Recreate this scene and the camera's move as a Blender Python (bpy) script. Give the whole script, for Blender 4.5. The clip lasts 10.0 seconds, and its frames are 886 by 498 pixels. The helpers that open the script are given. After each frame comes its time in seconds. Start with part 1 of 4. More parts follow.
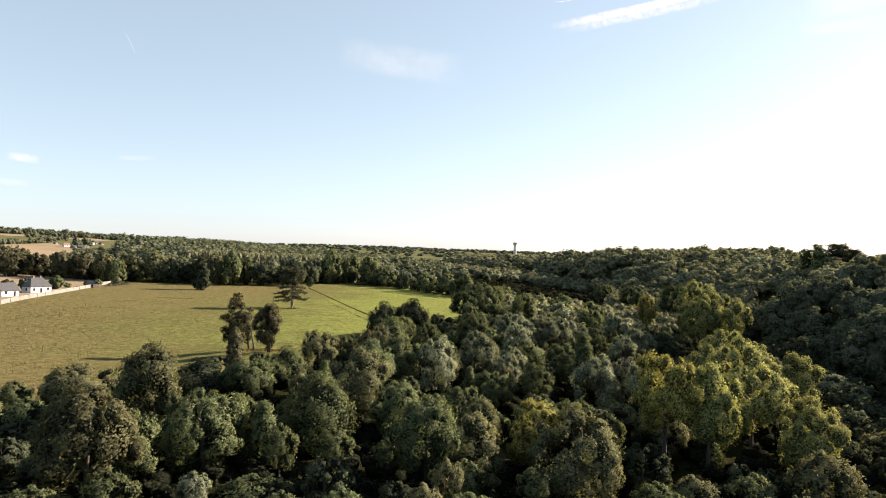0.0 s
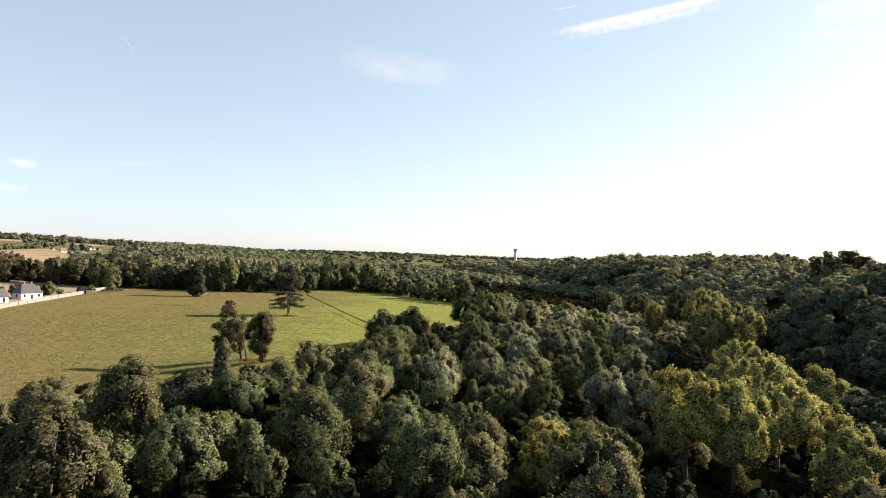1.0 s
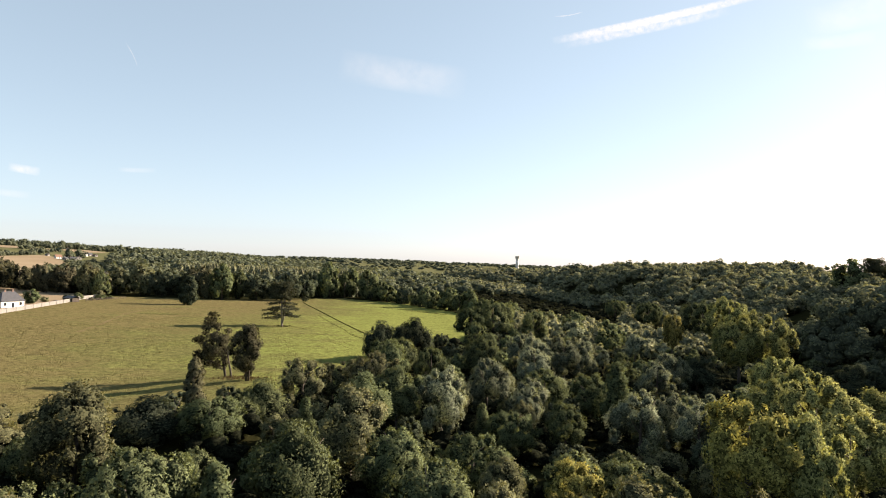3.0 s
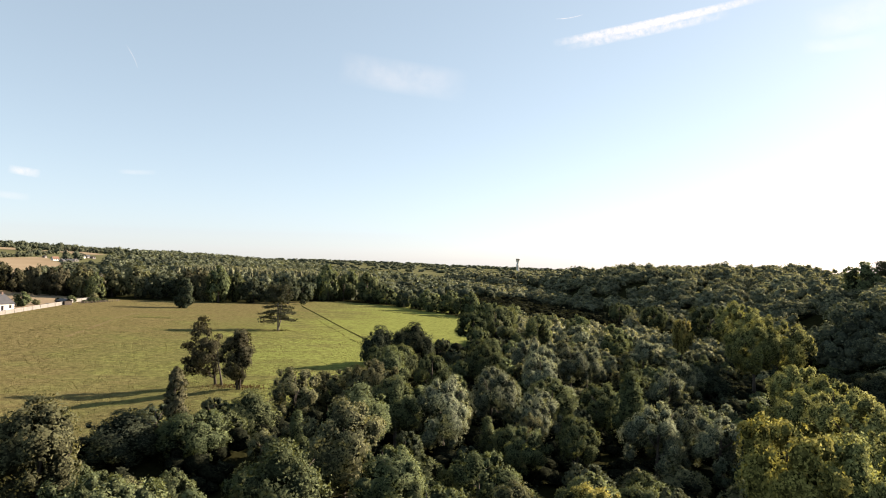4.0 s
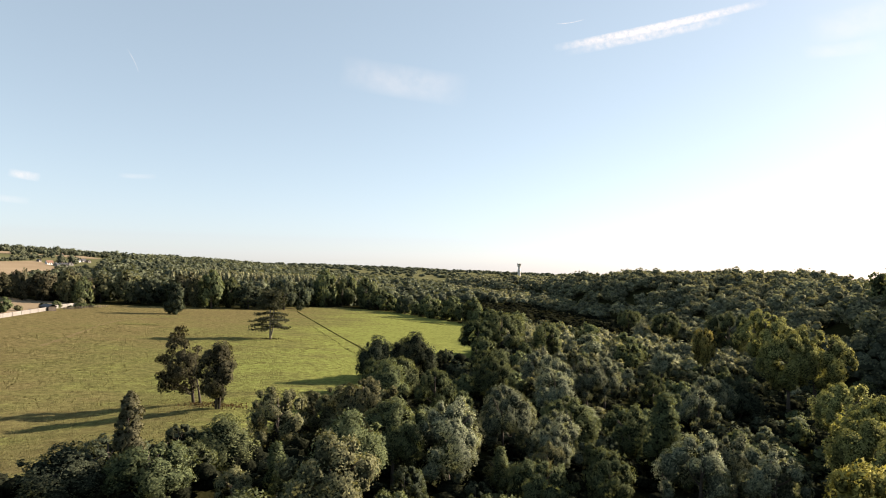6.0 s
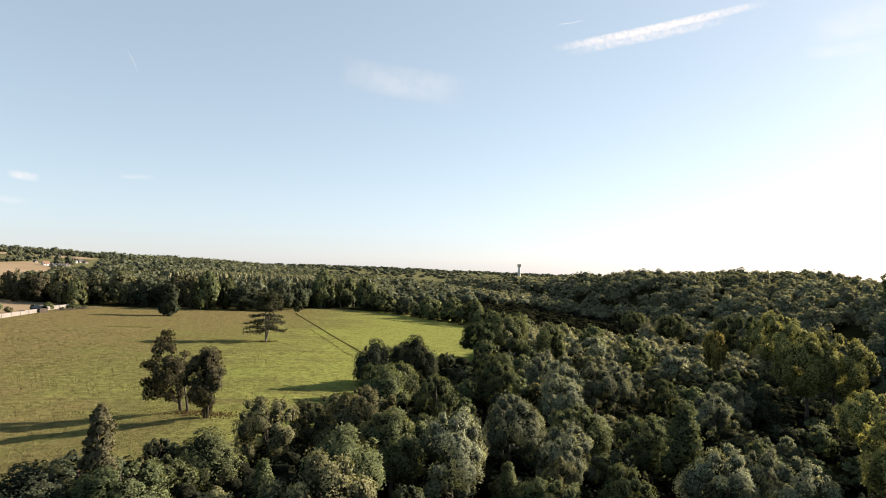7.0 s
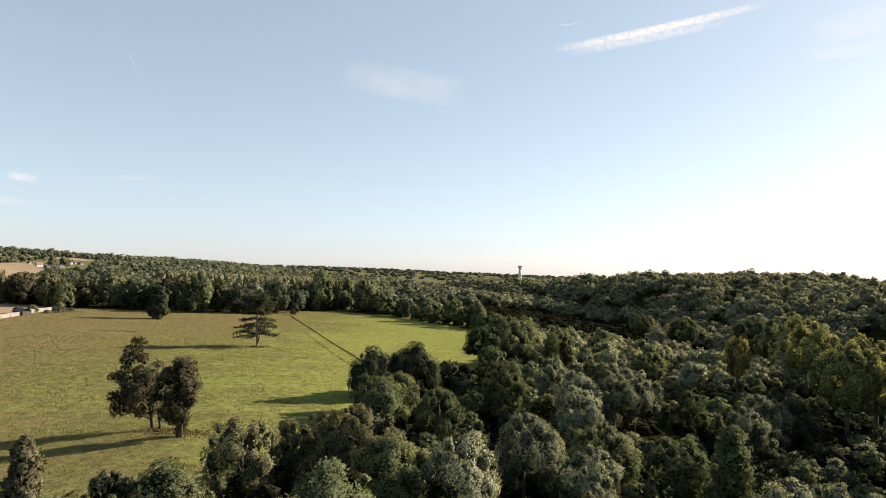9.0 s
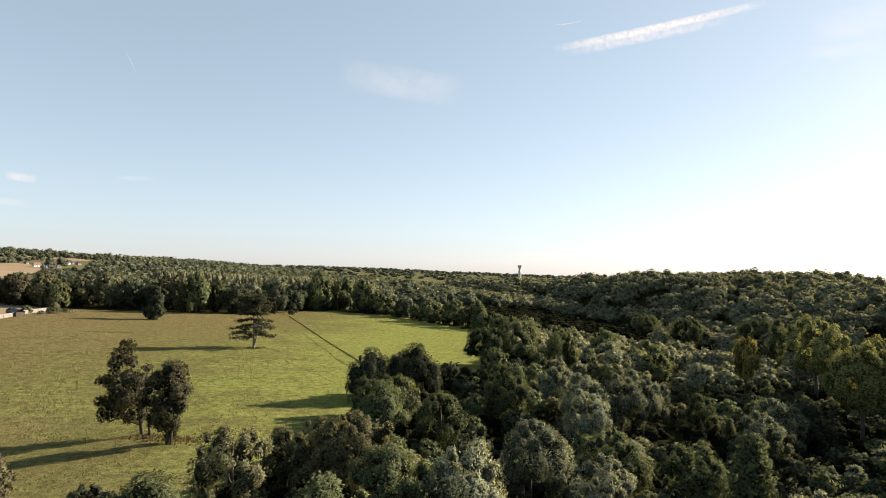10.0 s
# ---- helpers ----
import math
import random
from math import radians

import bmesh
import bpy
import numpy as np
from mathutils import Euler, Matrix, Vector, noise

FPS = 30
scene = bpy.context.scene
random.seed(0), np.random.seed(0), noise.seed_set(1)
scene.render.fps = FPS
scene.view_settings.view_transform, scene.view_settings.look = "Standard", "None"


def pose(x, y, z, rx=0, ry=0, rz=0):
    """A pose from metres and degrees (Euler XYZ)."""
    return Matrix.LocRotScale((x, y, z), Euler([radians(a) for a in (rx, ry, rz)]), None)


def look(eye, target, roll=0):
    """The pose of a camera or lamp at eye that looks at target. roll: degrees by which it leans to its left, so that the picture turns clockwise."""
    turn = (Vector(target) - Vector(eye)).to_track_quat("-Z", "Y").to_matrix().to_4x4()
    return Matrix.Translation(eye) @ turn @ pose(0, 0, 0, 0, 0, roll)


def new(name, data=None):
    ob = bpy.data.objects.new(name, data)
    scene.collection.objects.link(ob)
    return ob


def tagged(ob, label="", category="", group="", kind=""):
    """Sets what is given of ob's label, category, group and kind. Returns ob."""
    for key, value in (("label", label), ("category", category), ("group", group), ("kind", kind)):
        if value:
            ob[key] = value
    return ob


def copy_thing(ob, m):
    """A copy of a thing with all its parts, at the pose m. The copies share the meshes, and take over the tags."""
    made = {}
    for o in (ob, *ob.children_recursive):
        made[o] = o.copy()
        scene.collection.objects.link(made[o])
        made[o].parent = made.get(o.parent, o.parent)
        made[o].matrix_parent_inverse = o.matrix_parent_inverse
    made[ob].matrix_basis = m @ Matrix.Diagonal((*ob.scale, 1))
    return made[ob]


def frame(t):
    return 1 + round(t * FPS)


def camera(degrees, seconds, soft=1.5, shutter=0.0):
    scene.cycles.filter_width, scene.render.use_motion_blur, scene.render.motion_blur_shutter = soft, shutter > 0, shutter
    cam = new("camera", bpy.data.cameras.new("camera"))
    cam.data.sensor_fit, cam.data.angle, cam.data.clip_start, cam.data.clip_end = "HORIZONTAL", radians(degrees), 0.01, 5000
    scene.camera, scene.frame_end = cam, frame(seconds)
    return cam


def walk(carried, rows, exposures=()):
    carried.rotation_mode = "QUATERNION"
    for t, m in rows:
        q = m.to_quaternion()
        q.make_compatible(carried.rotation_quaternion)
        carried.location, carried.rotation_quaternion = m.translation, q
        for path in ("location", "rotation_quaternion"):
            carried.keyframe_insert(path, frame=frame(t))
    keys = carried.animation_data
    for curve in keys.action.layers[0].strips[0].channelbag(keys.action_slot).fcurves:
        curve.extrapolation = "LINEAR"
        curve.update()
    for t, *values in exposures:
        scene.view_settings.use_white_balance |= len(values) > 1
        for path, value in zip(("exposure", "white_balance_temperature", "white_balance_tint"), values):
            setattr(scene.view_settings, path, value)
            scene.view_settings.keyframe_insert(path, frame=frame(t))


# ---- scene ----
cam = camera(68.7, 10.0, soft=1.0)
PATH = [
    (0, (4.664, 1.736, 29.017), (4.585, 3.734, 29.021), 0.8),
    (0.5, (4.34, 5.216, 29.014), (4.261, 7.215, 29.026), 0.9),
    (1, (4.039, 8.807, 29.005), (3.96, 10.805, 29.028), 0.9),
    (1.5, (3.714, 12.543, 28.997), (3.634, 14.542, 29.027), 1.0),
    (2, (3.357, 16.301, 28.985), (3.276, 18.299, 29.021), 1.0),
    (2.5, (2.971, 19.984, 28.971), (2.889, 21.982, 29.012), 1.0),
    (4, (1.968, 30.995, 28.979), (1.885, 32.992, 29.032), 1.1),
    (4.5, (1.649, 34.645, 28.969), (1.564, 36.642, 29.026), 1.1),
    (5, (1.308, 38.234, 28.963), (1.223, 40.232, 29.025), 1.1),
    (5.5, (0.958, 41.851, 28.982), (0.873, 43.848, 29.048), 1.2),
    (7, (-0.01, 52.367, 28.935), (-0.094, 54.364, 29.005), 1.2),
    (7.5, (-0.367, 55.836, 28.897), (-0.45, 57.832, 28.971), 1.2),
    (8, (-0.692, 59.287, 28.842), (-0.775, 61.284, 28.919), 1.2),
    (8.5, (-0.972, 62.512, 28.768), (-1.056, 64.509, 28.845), 1.2),
    (9, (-1.208, 65.375, 28.718), (-1.292, 67.372, 28.793), 1.2),
    (9.5, (-1.451, 67.735, 28.667), (-1.534, 69.732, 28.741), 1.2),
    (10, (-1.72, 69.755, 28.641), (-1.802, 71.752, 28.715), 1.1),
]
walk(cam, [(t, look(eye, target, roll)) for t, eye, target, roll in PATH],
     [(0, 1.98, 7050, 18), (2.5, 1.92, 7050, 18), (5.5, 1.84, 7050, 18), (8, 1.76, 7050, 18), (10, 1.74, 7050, 18)])

# ---- light ----
SUN_AZ = 62.5     # degrees from the view's forward axis (+y) towards +x
SUN_EL = 23.0
world = bpy.data.worlds.new("sky_world")
scene.world = world
world.use_nodes = True
wn = world.node_tree
sky = wn.nodes.new("ShaderNodeTexSky")
sky.sky_type, sky.sun_disc = "NISHITA", False
sky.sun_elevation, sky.sun_rotation = radians(SUN_EL), radians(SUN_AZ)
sky.air_density, sky.dust_density, sky.ozone_density, sky.altitude = 0.8, 0.9, 2.0, 500
haze = wn.nodes.new("ShaderNodeHueSaturation")
haze.inputs["Saturation"].default_value = 0.77
haze.inputs["Hue"].default_value = 0.474
veil = wn.nodes.new("ShaderNodeMix")
veil.data_type = "RGBA"
veil.inputs["Factor"].default_value = 0.32
veil.inputs[7].default_value = (1.95, 2.70, 3.45, 1)
soften = wn.nodes.new("ShaderNodeGamma")
soften.inputs["Gamma"].default_value = 0.87
wn.links.new(sky.outputs[0], soften.inputs["Color"])
wn.links.new(soften.outputs[0], haze.inputs["Color"])
wn.links.new(haze.outputs[0], veil.inputs[6])
wn.links.new(veil.outputs[2], wn.nodes["Background"].inputs[0])
wn.nodes["Background"].inputs[1].default_value = 0.072

sun_dir = Vector((math.sin(radians(SUN_AZ)) * math.cos(radians(SUN_EL)),
                  math.cos(radians(SUN_AZ)) * math.cos(radians(SUN_EL)), math.sin(radians(SUN_EL))))
sun = new("sun", bpy.data.lights.new("sun", "SUN"))
sun.data.energy, sun.data.angle, sun.data.color = 5.0, radians(0.6), (1.0, 0.885, 0.72)
sun.matrix_world = look(tuple(sun_dir * 500), (0, 0, 0))


# ---- materials ----
def material(name):
    m = bpy.data.materials.new(name)
    m.use_nodes = True
    m.node_tree.nodes.clear()
    return m, m.node_tree.nodes, m.node_tree.links


def node(nodes, kind, **values):
    n = nodes.new(kind)
    for key, value in values.items():
        n.inputs[key].default_value = value
    return n


def ramp(nodes, links, fac, stops):
    r = nodes.new("ShaderNodeValToRGB")
    while len(r.color_ramp.elements) < len(stops):
        r.color_ramp.elements.new(0.5)
    for e, (p, c) in zip(r.color_ramp.elements, stops):
        e.position, e.color = p, (*c, 1)
    links.new(fac, r.inputs[0])
    return r.outputs[0]


SHADED_HEARTS = {}


def leaf_material(name, dark, light, through_part=0.24, patch=0.0, skin=False):
    """Foliage: hue varies from leaf to leaf and from tree to tree; light comes through the leaves."""
    m, n, l = material(name)
    # leaf colours are greyed, with extra blue to imitate haze
    dark, light = [tuple(0.86 * v + 0.14 * (0.45 * c[0] + 0.55 * c[1]) * k for v, k in zip(c, (1.28, 0.96, 1.25))) for c in (dark, light)] if not skin else (dark, light)
    geo, info = n.new("ShaderNodeNewGeometry"), n.new("ShaderNodeObjectInfo")
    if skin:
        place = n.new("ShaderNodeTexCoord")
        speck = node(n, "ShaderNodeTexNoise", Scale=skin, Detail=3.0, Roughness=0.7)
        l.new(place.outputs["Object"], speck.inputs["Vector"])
        # inner lobes: leaf colours cut down to imitate the shade inside a crown
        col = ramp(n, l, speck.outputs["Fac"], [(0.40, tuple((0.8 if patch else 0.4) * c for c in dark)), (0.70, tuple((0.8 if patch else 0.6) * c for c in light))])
    else:
        col = ramp(n, l, geo.outputs["Random Per Island"], [(0.0, tuple(0.85 * a + 0.15 * b for a, b in zip(dark, light))), (1.0, light)])
        SHADED_HEARTS[name] = leaf_material(name + "_inner", dark, light, 0.0, patch, 0.55 if patch else 2.4)
    hsv = node(n, "ShaderNodeHueSaturation")
    l.new(col, hsv.inputs["Color"])
    hue = node(n, "ShaderNodeMapRange", **{"To Min": 0.494, "To Max": 0.514})
    val = node(n, "ShaderNodeMapRange", **{"To Min": 0.7 if patch else 0.75, "To Max": 1.35 if patch else 1.3})
    if patch:
        pos = n.new("ShaderNodeTexCoord")
        big = node(n, "ShaderNodeTexNoise", Scale=patch, Detail=2.0)
        l.new(pos.outputs["Object"], big.inputs["Vector"])
        hue.inputs["From Min"].default_value, hue.inputs["From Max"].default_value = 0.3, 0.7
        val.inputs["From Min"].default_value, val.inputs["From Max"].default_value = 0.3, 0.7
        l.new(big.outputs["Color"], hue.inputs[0])
        l.new(big.outputs["Fac"], val.inputs[0])
    else:
        l.new(info.outputs["Random"], hue.inputs[0])
        mul = node(n, "ShaderNodeMath")
        mul.operation = "MULTIPLY"
        mul.inputs[1].default_value = 7.31
        frac = node(n, "ShaderNodeMath")
        frac.operation = "FRACT"
        l.new(info.outputs["Random"], mul.inputs[0])
        l.new(mul.outputs[0], frac.inputs[0])
        l.new(frac.outputs[0], val.inputs[0])
    l.new(hue.outputs[0], hsv.inputs["Hue"])
    l.new(val.outputs[0], hsv.inputs["Value"])
    bsdf = node(n, "ShaderNodeBsdfPrincipled", Roughness=0.6)
    bsdf.inputs["Specular IOR Level"].default_value = 0.0
    l.new(hsv.outputs[0], bsdf.inputs["Base Color"])
    if skin:
        bp = node(n, "ShaderNodeBump", Strength=1.0, Distance=0.8 / skin)
        l.new(speck.outputs["Fac"], bp.inputs["Height"])
        l.new(bp.outputs[0], bsdf.inputs["Normal"])
    tr = n.new("ShaderNodeBsdfTranslucent")
    glow = node(n, "ShaderNodeMix", Factor=1.0)
    glow.data_type, glow.blend_type = "RGBA", "MULTIPLY"
    l.new(hsv.outputs[0], glow.inputs[6])
    glow.inputs[7].default_value = (1.75, 1.65, 0.95, 1)
    l.new(glow.outputs[2], tr.inputs["Color"])
    mix = node(n, "ShaderNodeMixShader", Fac=through_part)
    l.new(bsdf.outputs[0], mix.inputs[1])
    l.new(tr.outputs[0], mix.inputs[2])
    out = n.new("ShaderNodeOutputMaterial")
    l.new(mix.outputs[0], out.inputs[0])
    return m


def solid_material(name, stops, scale=1.0, fine=12.0, rough=0.85, bump=0.3, depth=0.05, metal=0.0):
    """Stone, plaster, bark, slate, soil: noise at two scales in colour and relief."""
    m, n, l = material(name)
    pos = n.new("ShaderNodeTexCoord")
    big = node(n, "ShaderNodeTexNoise", Scale=scale, Detail=4.0)
    small = node(n, "ShaderNodeTexNoise", Scale=fine, Detail=6.0)
    for t in (big, small):
        l.new(pos.outputs["Object"], t.inputs["Vector"])
    mixf = node(n, "ShaderNodeMix", Factor=0.45)
    l.new(big.outputs["Fac"], mixf.inputs["A"])
    l.new(small.outputs["Fac"], mixf.inputs["B"])
    col = ramp(n, l, mixf.outputs[0], stops)
    bsdf = node(n, "ShaderNodeBsdfPrincipled", Roughness=rough, Metallic=metal)
    bsdf.inputs["Specular IOR Level"].default_value = 0.5 if rough < 0.94 else 0.0
    l.new(col, bsdf.inputs["Base Color"])
    bp = node(n, "ShaderNodeBump", Strength=bump, Distance=depth)
    l.new(small.outputs["Fac"], bp.inputs["Height"])
    l.new(bp.outputs[0], bsdf.inputs["Normal"])
    out = n.new("ShaderNodeOutputMaterial")
    l.new(bsdf.outputs[0], out.inputs[0])
    return m


def grass_material(name, dry, green, pale, lean=0.0):
    """Meadow turf: dry and green patches, tussocks, mown streaks. lean: how much greener it turns to the east."""
    m, n, l = material(name)
    pos = n.new("ShaderNodeTexCoord")
    sep = n.new("ShaderNodeSeparateXYZ")
    l.new(pos.outputs["Object"], sep.inputs[0])
    huge = node(n, "ShaderNodeTexNoise", Scale=0.012, Detail=3.0)
    big = node(n, "ShaderNodeTexNoise", Scale=0.06, Detail=5.0, Roughness=0.6)
    mid = node(n, "ShaderNodeTexNoise", Scale=0.6, Detail=5.0, Roughness=0.65)
    fine = node(n, "ShaderNodeTexNoise", Scale=2.4, Detail=5.0, Roughness=0.75)
    for t in (huge, big, mid, fine):
        l.new(pos.outputs["Object"], t.inputs["Vector"])
    mapped = n.new("ShaderNodeMapping")
    mapped.inputs["Scale"].default_value = (0.035, 0.16, 0.1)
    mapped.inputs["Rotation"].default_value = (0, 0, 0.35)
    l.new(pos.outputs["Object"], mapped.inputs["Vector"])
    streak = node(n, "ShaderNodeTexNoise", Scale=1.0, Detail=5.0, Roughness=0.6)
    l.new(mapped.outputs[0], streak.inputs["Vector"])
    east = node(n, "ShaderNodeMapRange", **{"From Min": -130.0, "From Max": -18.0, "To Min": -lean, "To Max": lean})
    l.new(sep.outputs[0], east.inputs[0])
    # drier, darker turf at the near edge, in part imitating lens vignetting
    near = node(n, "ShaderNodeMapRange", **{"From Min": 115.0, "From Max": 215.0, "To Min": -lean * 0.8, "To Max": 0.0})
    l.new(sep.outputs[1], near.inputs[0])

    def add(a, b, k):
        q = n.new("ShaderNodeMath")
        q.operation = "MULTIPLY_ADD"
        q.inputs[1].default_value = k
        l.new(b, q.inputs[0])
        l.new(a, q.inputs[2])
        return q.outputs[0]
    f = add(add(add(add(east.outputs[0], near.outputs[0], 1.0), huge.outputs["Fac"], 0.5), big.outputs["Fac"], 0.62), mid.outputs["Fac"], 0.25)
    f = add(add(f, fine.outputs["Fac"], 0.2), streak.outputs["Fac"], 0.55)
    half = node(n, "ShaderNodeMath")
    half.operation = "MULTIPLY"
    half.inputs[1].default_value = 0.68
    l.new(f, half.inputs[0])
    col = ramp(n, l, half.outputs[0], [(0.50, dry), (0.68, green), (0.86, pale)])
    hsv = node(n, "ShaderNodeHueSaturation")
    l.new(col, hsv.inputs["Color"])
    v = node(n, "ShaderNodeMapRange", **{"From Min": 0.52, "From Max": 1.08, "To Min": 0.48, "To Max": 1.52})
    grain = add(mid.outputs["Fac"], fine.outputs["Fac"], 0.6)
    l.new(grain, v.inputs[0])
    l.new(v.outputs[0], hsv.inputs["Value"])
    bsdf = node(n, "ShaderNodeBsdfPrincipled", Roughness=0.9)
    bsdf.inputs["Specular IOR Level"].default_value = 0.0
    l.new(hsv.outputs[0], bsdf.inputs["Base Color"])
    hgt = add(fine.outputs["Fac"], mid.outputs["Fac"], 1.5)
    bp = node(n, "ShaderNodeBump", Strength=0.6, Distance=0.4)
    l.new(hgt, bp.inputs["Height"])
    l.new(bp.outputs[0], bsdf.inputs["Normal"])
    out = n.new("ShaderNodeOutputMaterial")
    l.new(bsdf.outputs[0], out.inputs[0])
    return m


M_GREEN = leaf_material("leaf_green", (0.030, 0.043, 0.020), (0.102, 0.130, 0.052))
M_OLIVE = leaf_material("leaf_olive", (0.042, 0.049, 0.024), (0.132, 0.140, 0.062))
# yellow-green leaf, brightened to imitate sun on the eastern crowns
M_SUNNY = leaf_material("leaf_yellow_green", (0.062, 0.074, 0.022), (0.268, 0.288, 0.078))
M_WILLOW = leaf_material("leaf_willow", (0.060, 0.077, 0.046), (0.196, 0.228, 0.132))
M_YELLOW = leaf_material("leaf_yellow", (0.078, 0.078, 0.018), (0.335, 0.312, 0.058))
M_BRIGHT = leaf_material("leaf_bright_green", (0.044, 0.062, 0.026), (0.146, 0.182, 0.074))
M_DARK = leaf_material("leaf_dark", (0.019, 0.028, 0.018), (0.066, 0.084, 0.046), 0.2)
# near-black leaf colour that imitates the shade in the gaps of the wood
M_SHADE_SCRUB = leaf_material("shade_scrub", (0.009, 0.012, 0.007), (0.030, 0.036, 0.019), 0.2)
M_DUSKY = leaf_material("leaf_dusky", (0.026, 0.028, 0.015), (0.086, 0.086, 0.045), 0.18)
M_CEDAR = leaf_material("cedar_needles", (0.020, 0.026, 0.015), (0.070, 0.078, 0.042), 0.16)
# both wood leaves hold raised blue as painted distance haze
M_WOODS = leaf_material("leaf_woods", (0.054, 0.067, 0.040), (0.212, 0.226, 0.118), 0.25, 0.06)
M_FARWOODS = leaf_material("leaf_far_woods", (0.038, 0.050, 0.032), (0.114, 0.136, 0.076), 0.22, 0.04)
M_BARK = solid_material("bark", [(0.3, (0.022, 0.017, 0.013)), (0.7, (0.070, 0.054, 0.040))], 0.8, 9.0)
M_PALEBARK = solid_material("pale_bark", [(0.3, (0.102, 0.083, 0.064)), (0.7, (0.230, 0.198, 0.160))], 0.8, 9.0)
M_MEADOW = grass_material("meadow_turf", (0.105, 0.090, 0.041), (0.096, 0.096, 0.037), (0.128, 0.145, 0.043), 0.34)
M_TRACK = grass_material("worn_turf", (0.140, 0.106, 0.062), (0.124, 0.098, 0.053), (0.112, 0.098, 0.045))
# brown-green floor, its colour halved to imitate the trees' shade
M_SHADED_FLOOR = solid_material("woodland_floor", [(0.3, (0.009, 0.010, 0.004)), (0.7, (0.023, 0.023, 0.010))], 0.2, 2.0, 0.95, 0.6, 0.3)
M_STUBBLE = solid_material("stubble", [(0.3, (0.165, 0.128, 0.084)), (0.7, (0.235, 0.190, 0.132))], 0.02, 0.7, 0.95, 0.4, 0.2)
M_PASTURE = solid_material("far_pasture", [(0.3, (0.060, 0.068, 0.034)), (0.6, (0.105, 0.104, 0.054)), (0.85, (0.185, 0.160, 0.095))], 0.02, 0.7, 0.95, 0.4, 0.2)
M_PLASTER = solid_material("white_render", [(0.25, (0.544, 0.528, 0.488)), (0.7, (0.664, 0.648, 0.616))], 0.4, 6.0, 0.8, 0.15, 0.02)
M_STONE = solid_material("wall_stone", [(0.25, (0.090, 0.085, 0.078)), (0.7, (0.200, 0.193, 0.178))], 0.6, 5.0, 0.9, 0.5, 0.06)
M_COPING = solid_material("coping", [(0.25, (0.140, 0.133, 0.122)), (0.7, (0.240, 0.231, 0.214))], 0.6, 5.0, 0.9, 0.3, 0.04)
M_SLATE = solid_material("slate", [(0.3, (0.022, 0.024, 0.029)), (0.7, (0.052, 0.053, 0.060))], 1.0, 8.0, 0.6, 0.3, 0.03)
M_TILE = solid_material("clay_tile", [(0.3, (0.102, 0.054, 0.035)), (0.7, (0.192, 0.109, 0.070))], 1.0, 8.0, 0.8, 0.3, 0.03)
M_CONCRETE = solid_material("concrete", [(0.3, (0.397, 0.378, 0.352)), (0.7, (0.499, 0.480, 0.448))], 0.2, 3.0, 0.85, 0.2, 0.03)
M_TIMBER = solid_material("weathered_timber", [(0.3, (0.058, 0.045, 0.032)), (0.7, (0.154, 0.122, 0.090))], 1.0, 9.0, 0.85, 0.3, 0.03)
M_BRICK = solid_material("brick", [(0.3, (0.090, 0.058, 0.046)), (0.7, (0.165, 0.112, 0.088))], 1.0, 8.0)


def glass_material():
    m, n, l = material("window_glass")
    bsdf = node(n, "ShaderNodeBsdfPrincipled", Roughness=0.05)
    bsdf.inputs["Base Color"].default_value = (0.02, 0.025, 0.03, 1)
    out = n.new("ShaderNodeOutputMaterial")
    l.new(bsdf.outputs[0], out.inputs[0])
    return m


def water_material():
    m, n, l = material("river_water")
    pos = n.new("ShaderNodeTexCoord")
    rip = node(n, "ShaderNodeTexNoise", Scale=1.2, Detail=3.0)
    l.new(pos.outputs["Object"], rip.inputs["Vector"])
    bp = node(n, "ShaderNodeBump", Strength=0.15, Distance=0.05)
    l.new(rip.outputs["Fac"], bp.inputs["Height"])
    bsdf = node(n, "ShaderNodeBsdfPrincipled", Roughness=0.06)
    bsdf.inputs["Base Color"].default_value = (0.02, 0.025, 0.015, 1)
    l.new(bp.outputs[0], bsdf.inputs["Normal"])
    out = n.new("ShaderNodeOutputMaterial")
    l.new(bsdf.outputs[0], out.inputs[0])
    return m


M_GLASS, M_WATER = glass_material(), water_material()


# ---- lie of the land ----
def step(v, a, b):
    k = np.clip((np.asarray(v, float) - a) / (b - a), 0, 1)
    return k * k * (3 - 2 * k)


def foot(y):
    """x of the foot of the wooded scarp."""
    return np.interp(y, [-400, 150, 265, 320, 420, 520, 640, 800, 1000, 1300], [116, 110, 120, 124, 110, 98, 88, 64, 5, -60])


def dip(x, y):
    """How far the wet floor of the valley wood lies below the meadow."""
    x, y = np.asarray(x, float), np.asarray(y, float)
    edge = np.interp(y, [40, 100, 122, 150, 190, 225, 252, 300, 400], [-90, -62, -34, -20, -16, -20, 8, 12, 24])
    return 4.0 * step(x - edge, 0, 26) * (1 - step(x - foot(y), -22, 6)) * (1 - step(y, 330, 430)) * step(y, 30, 75)


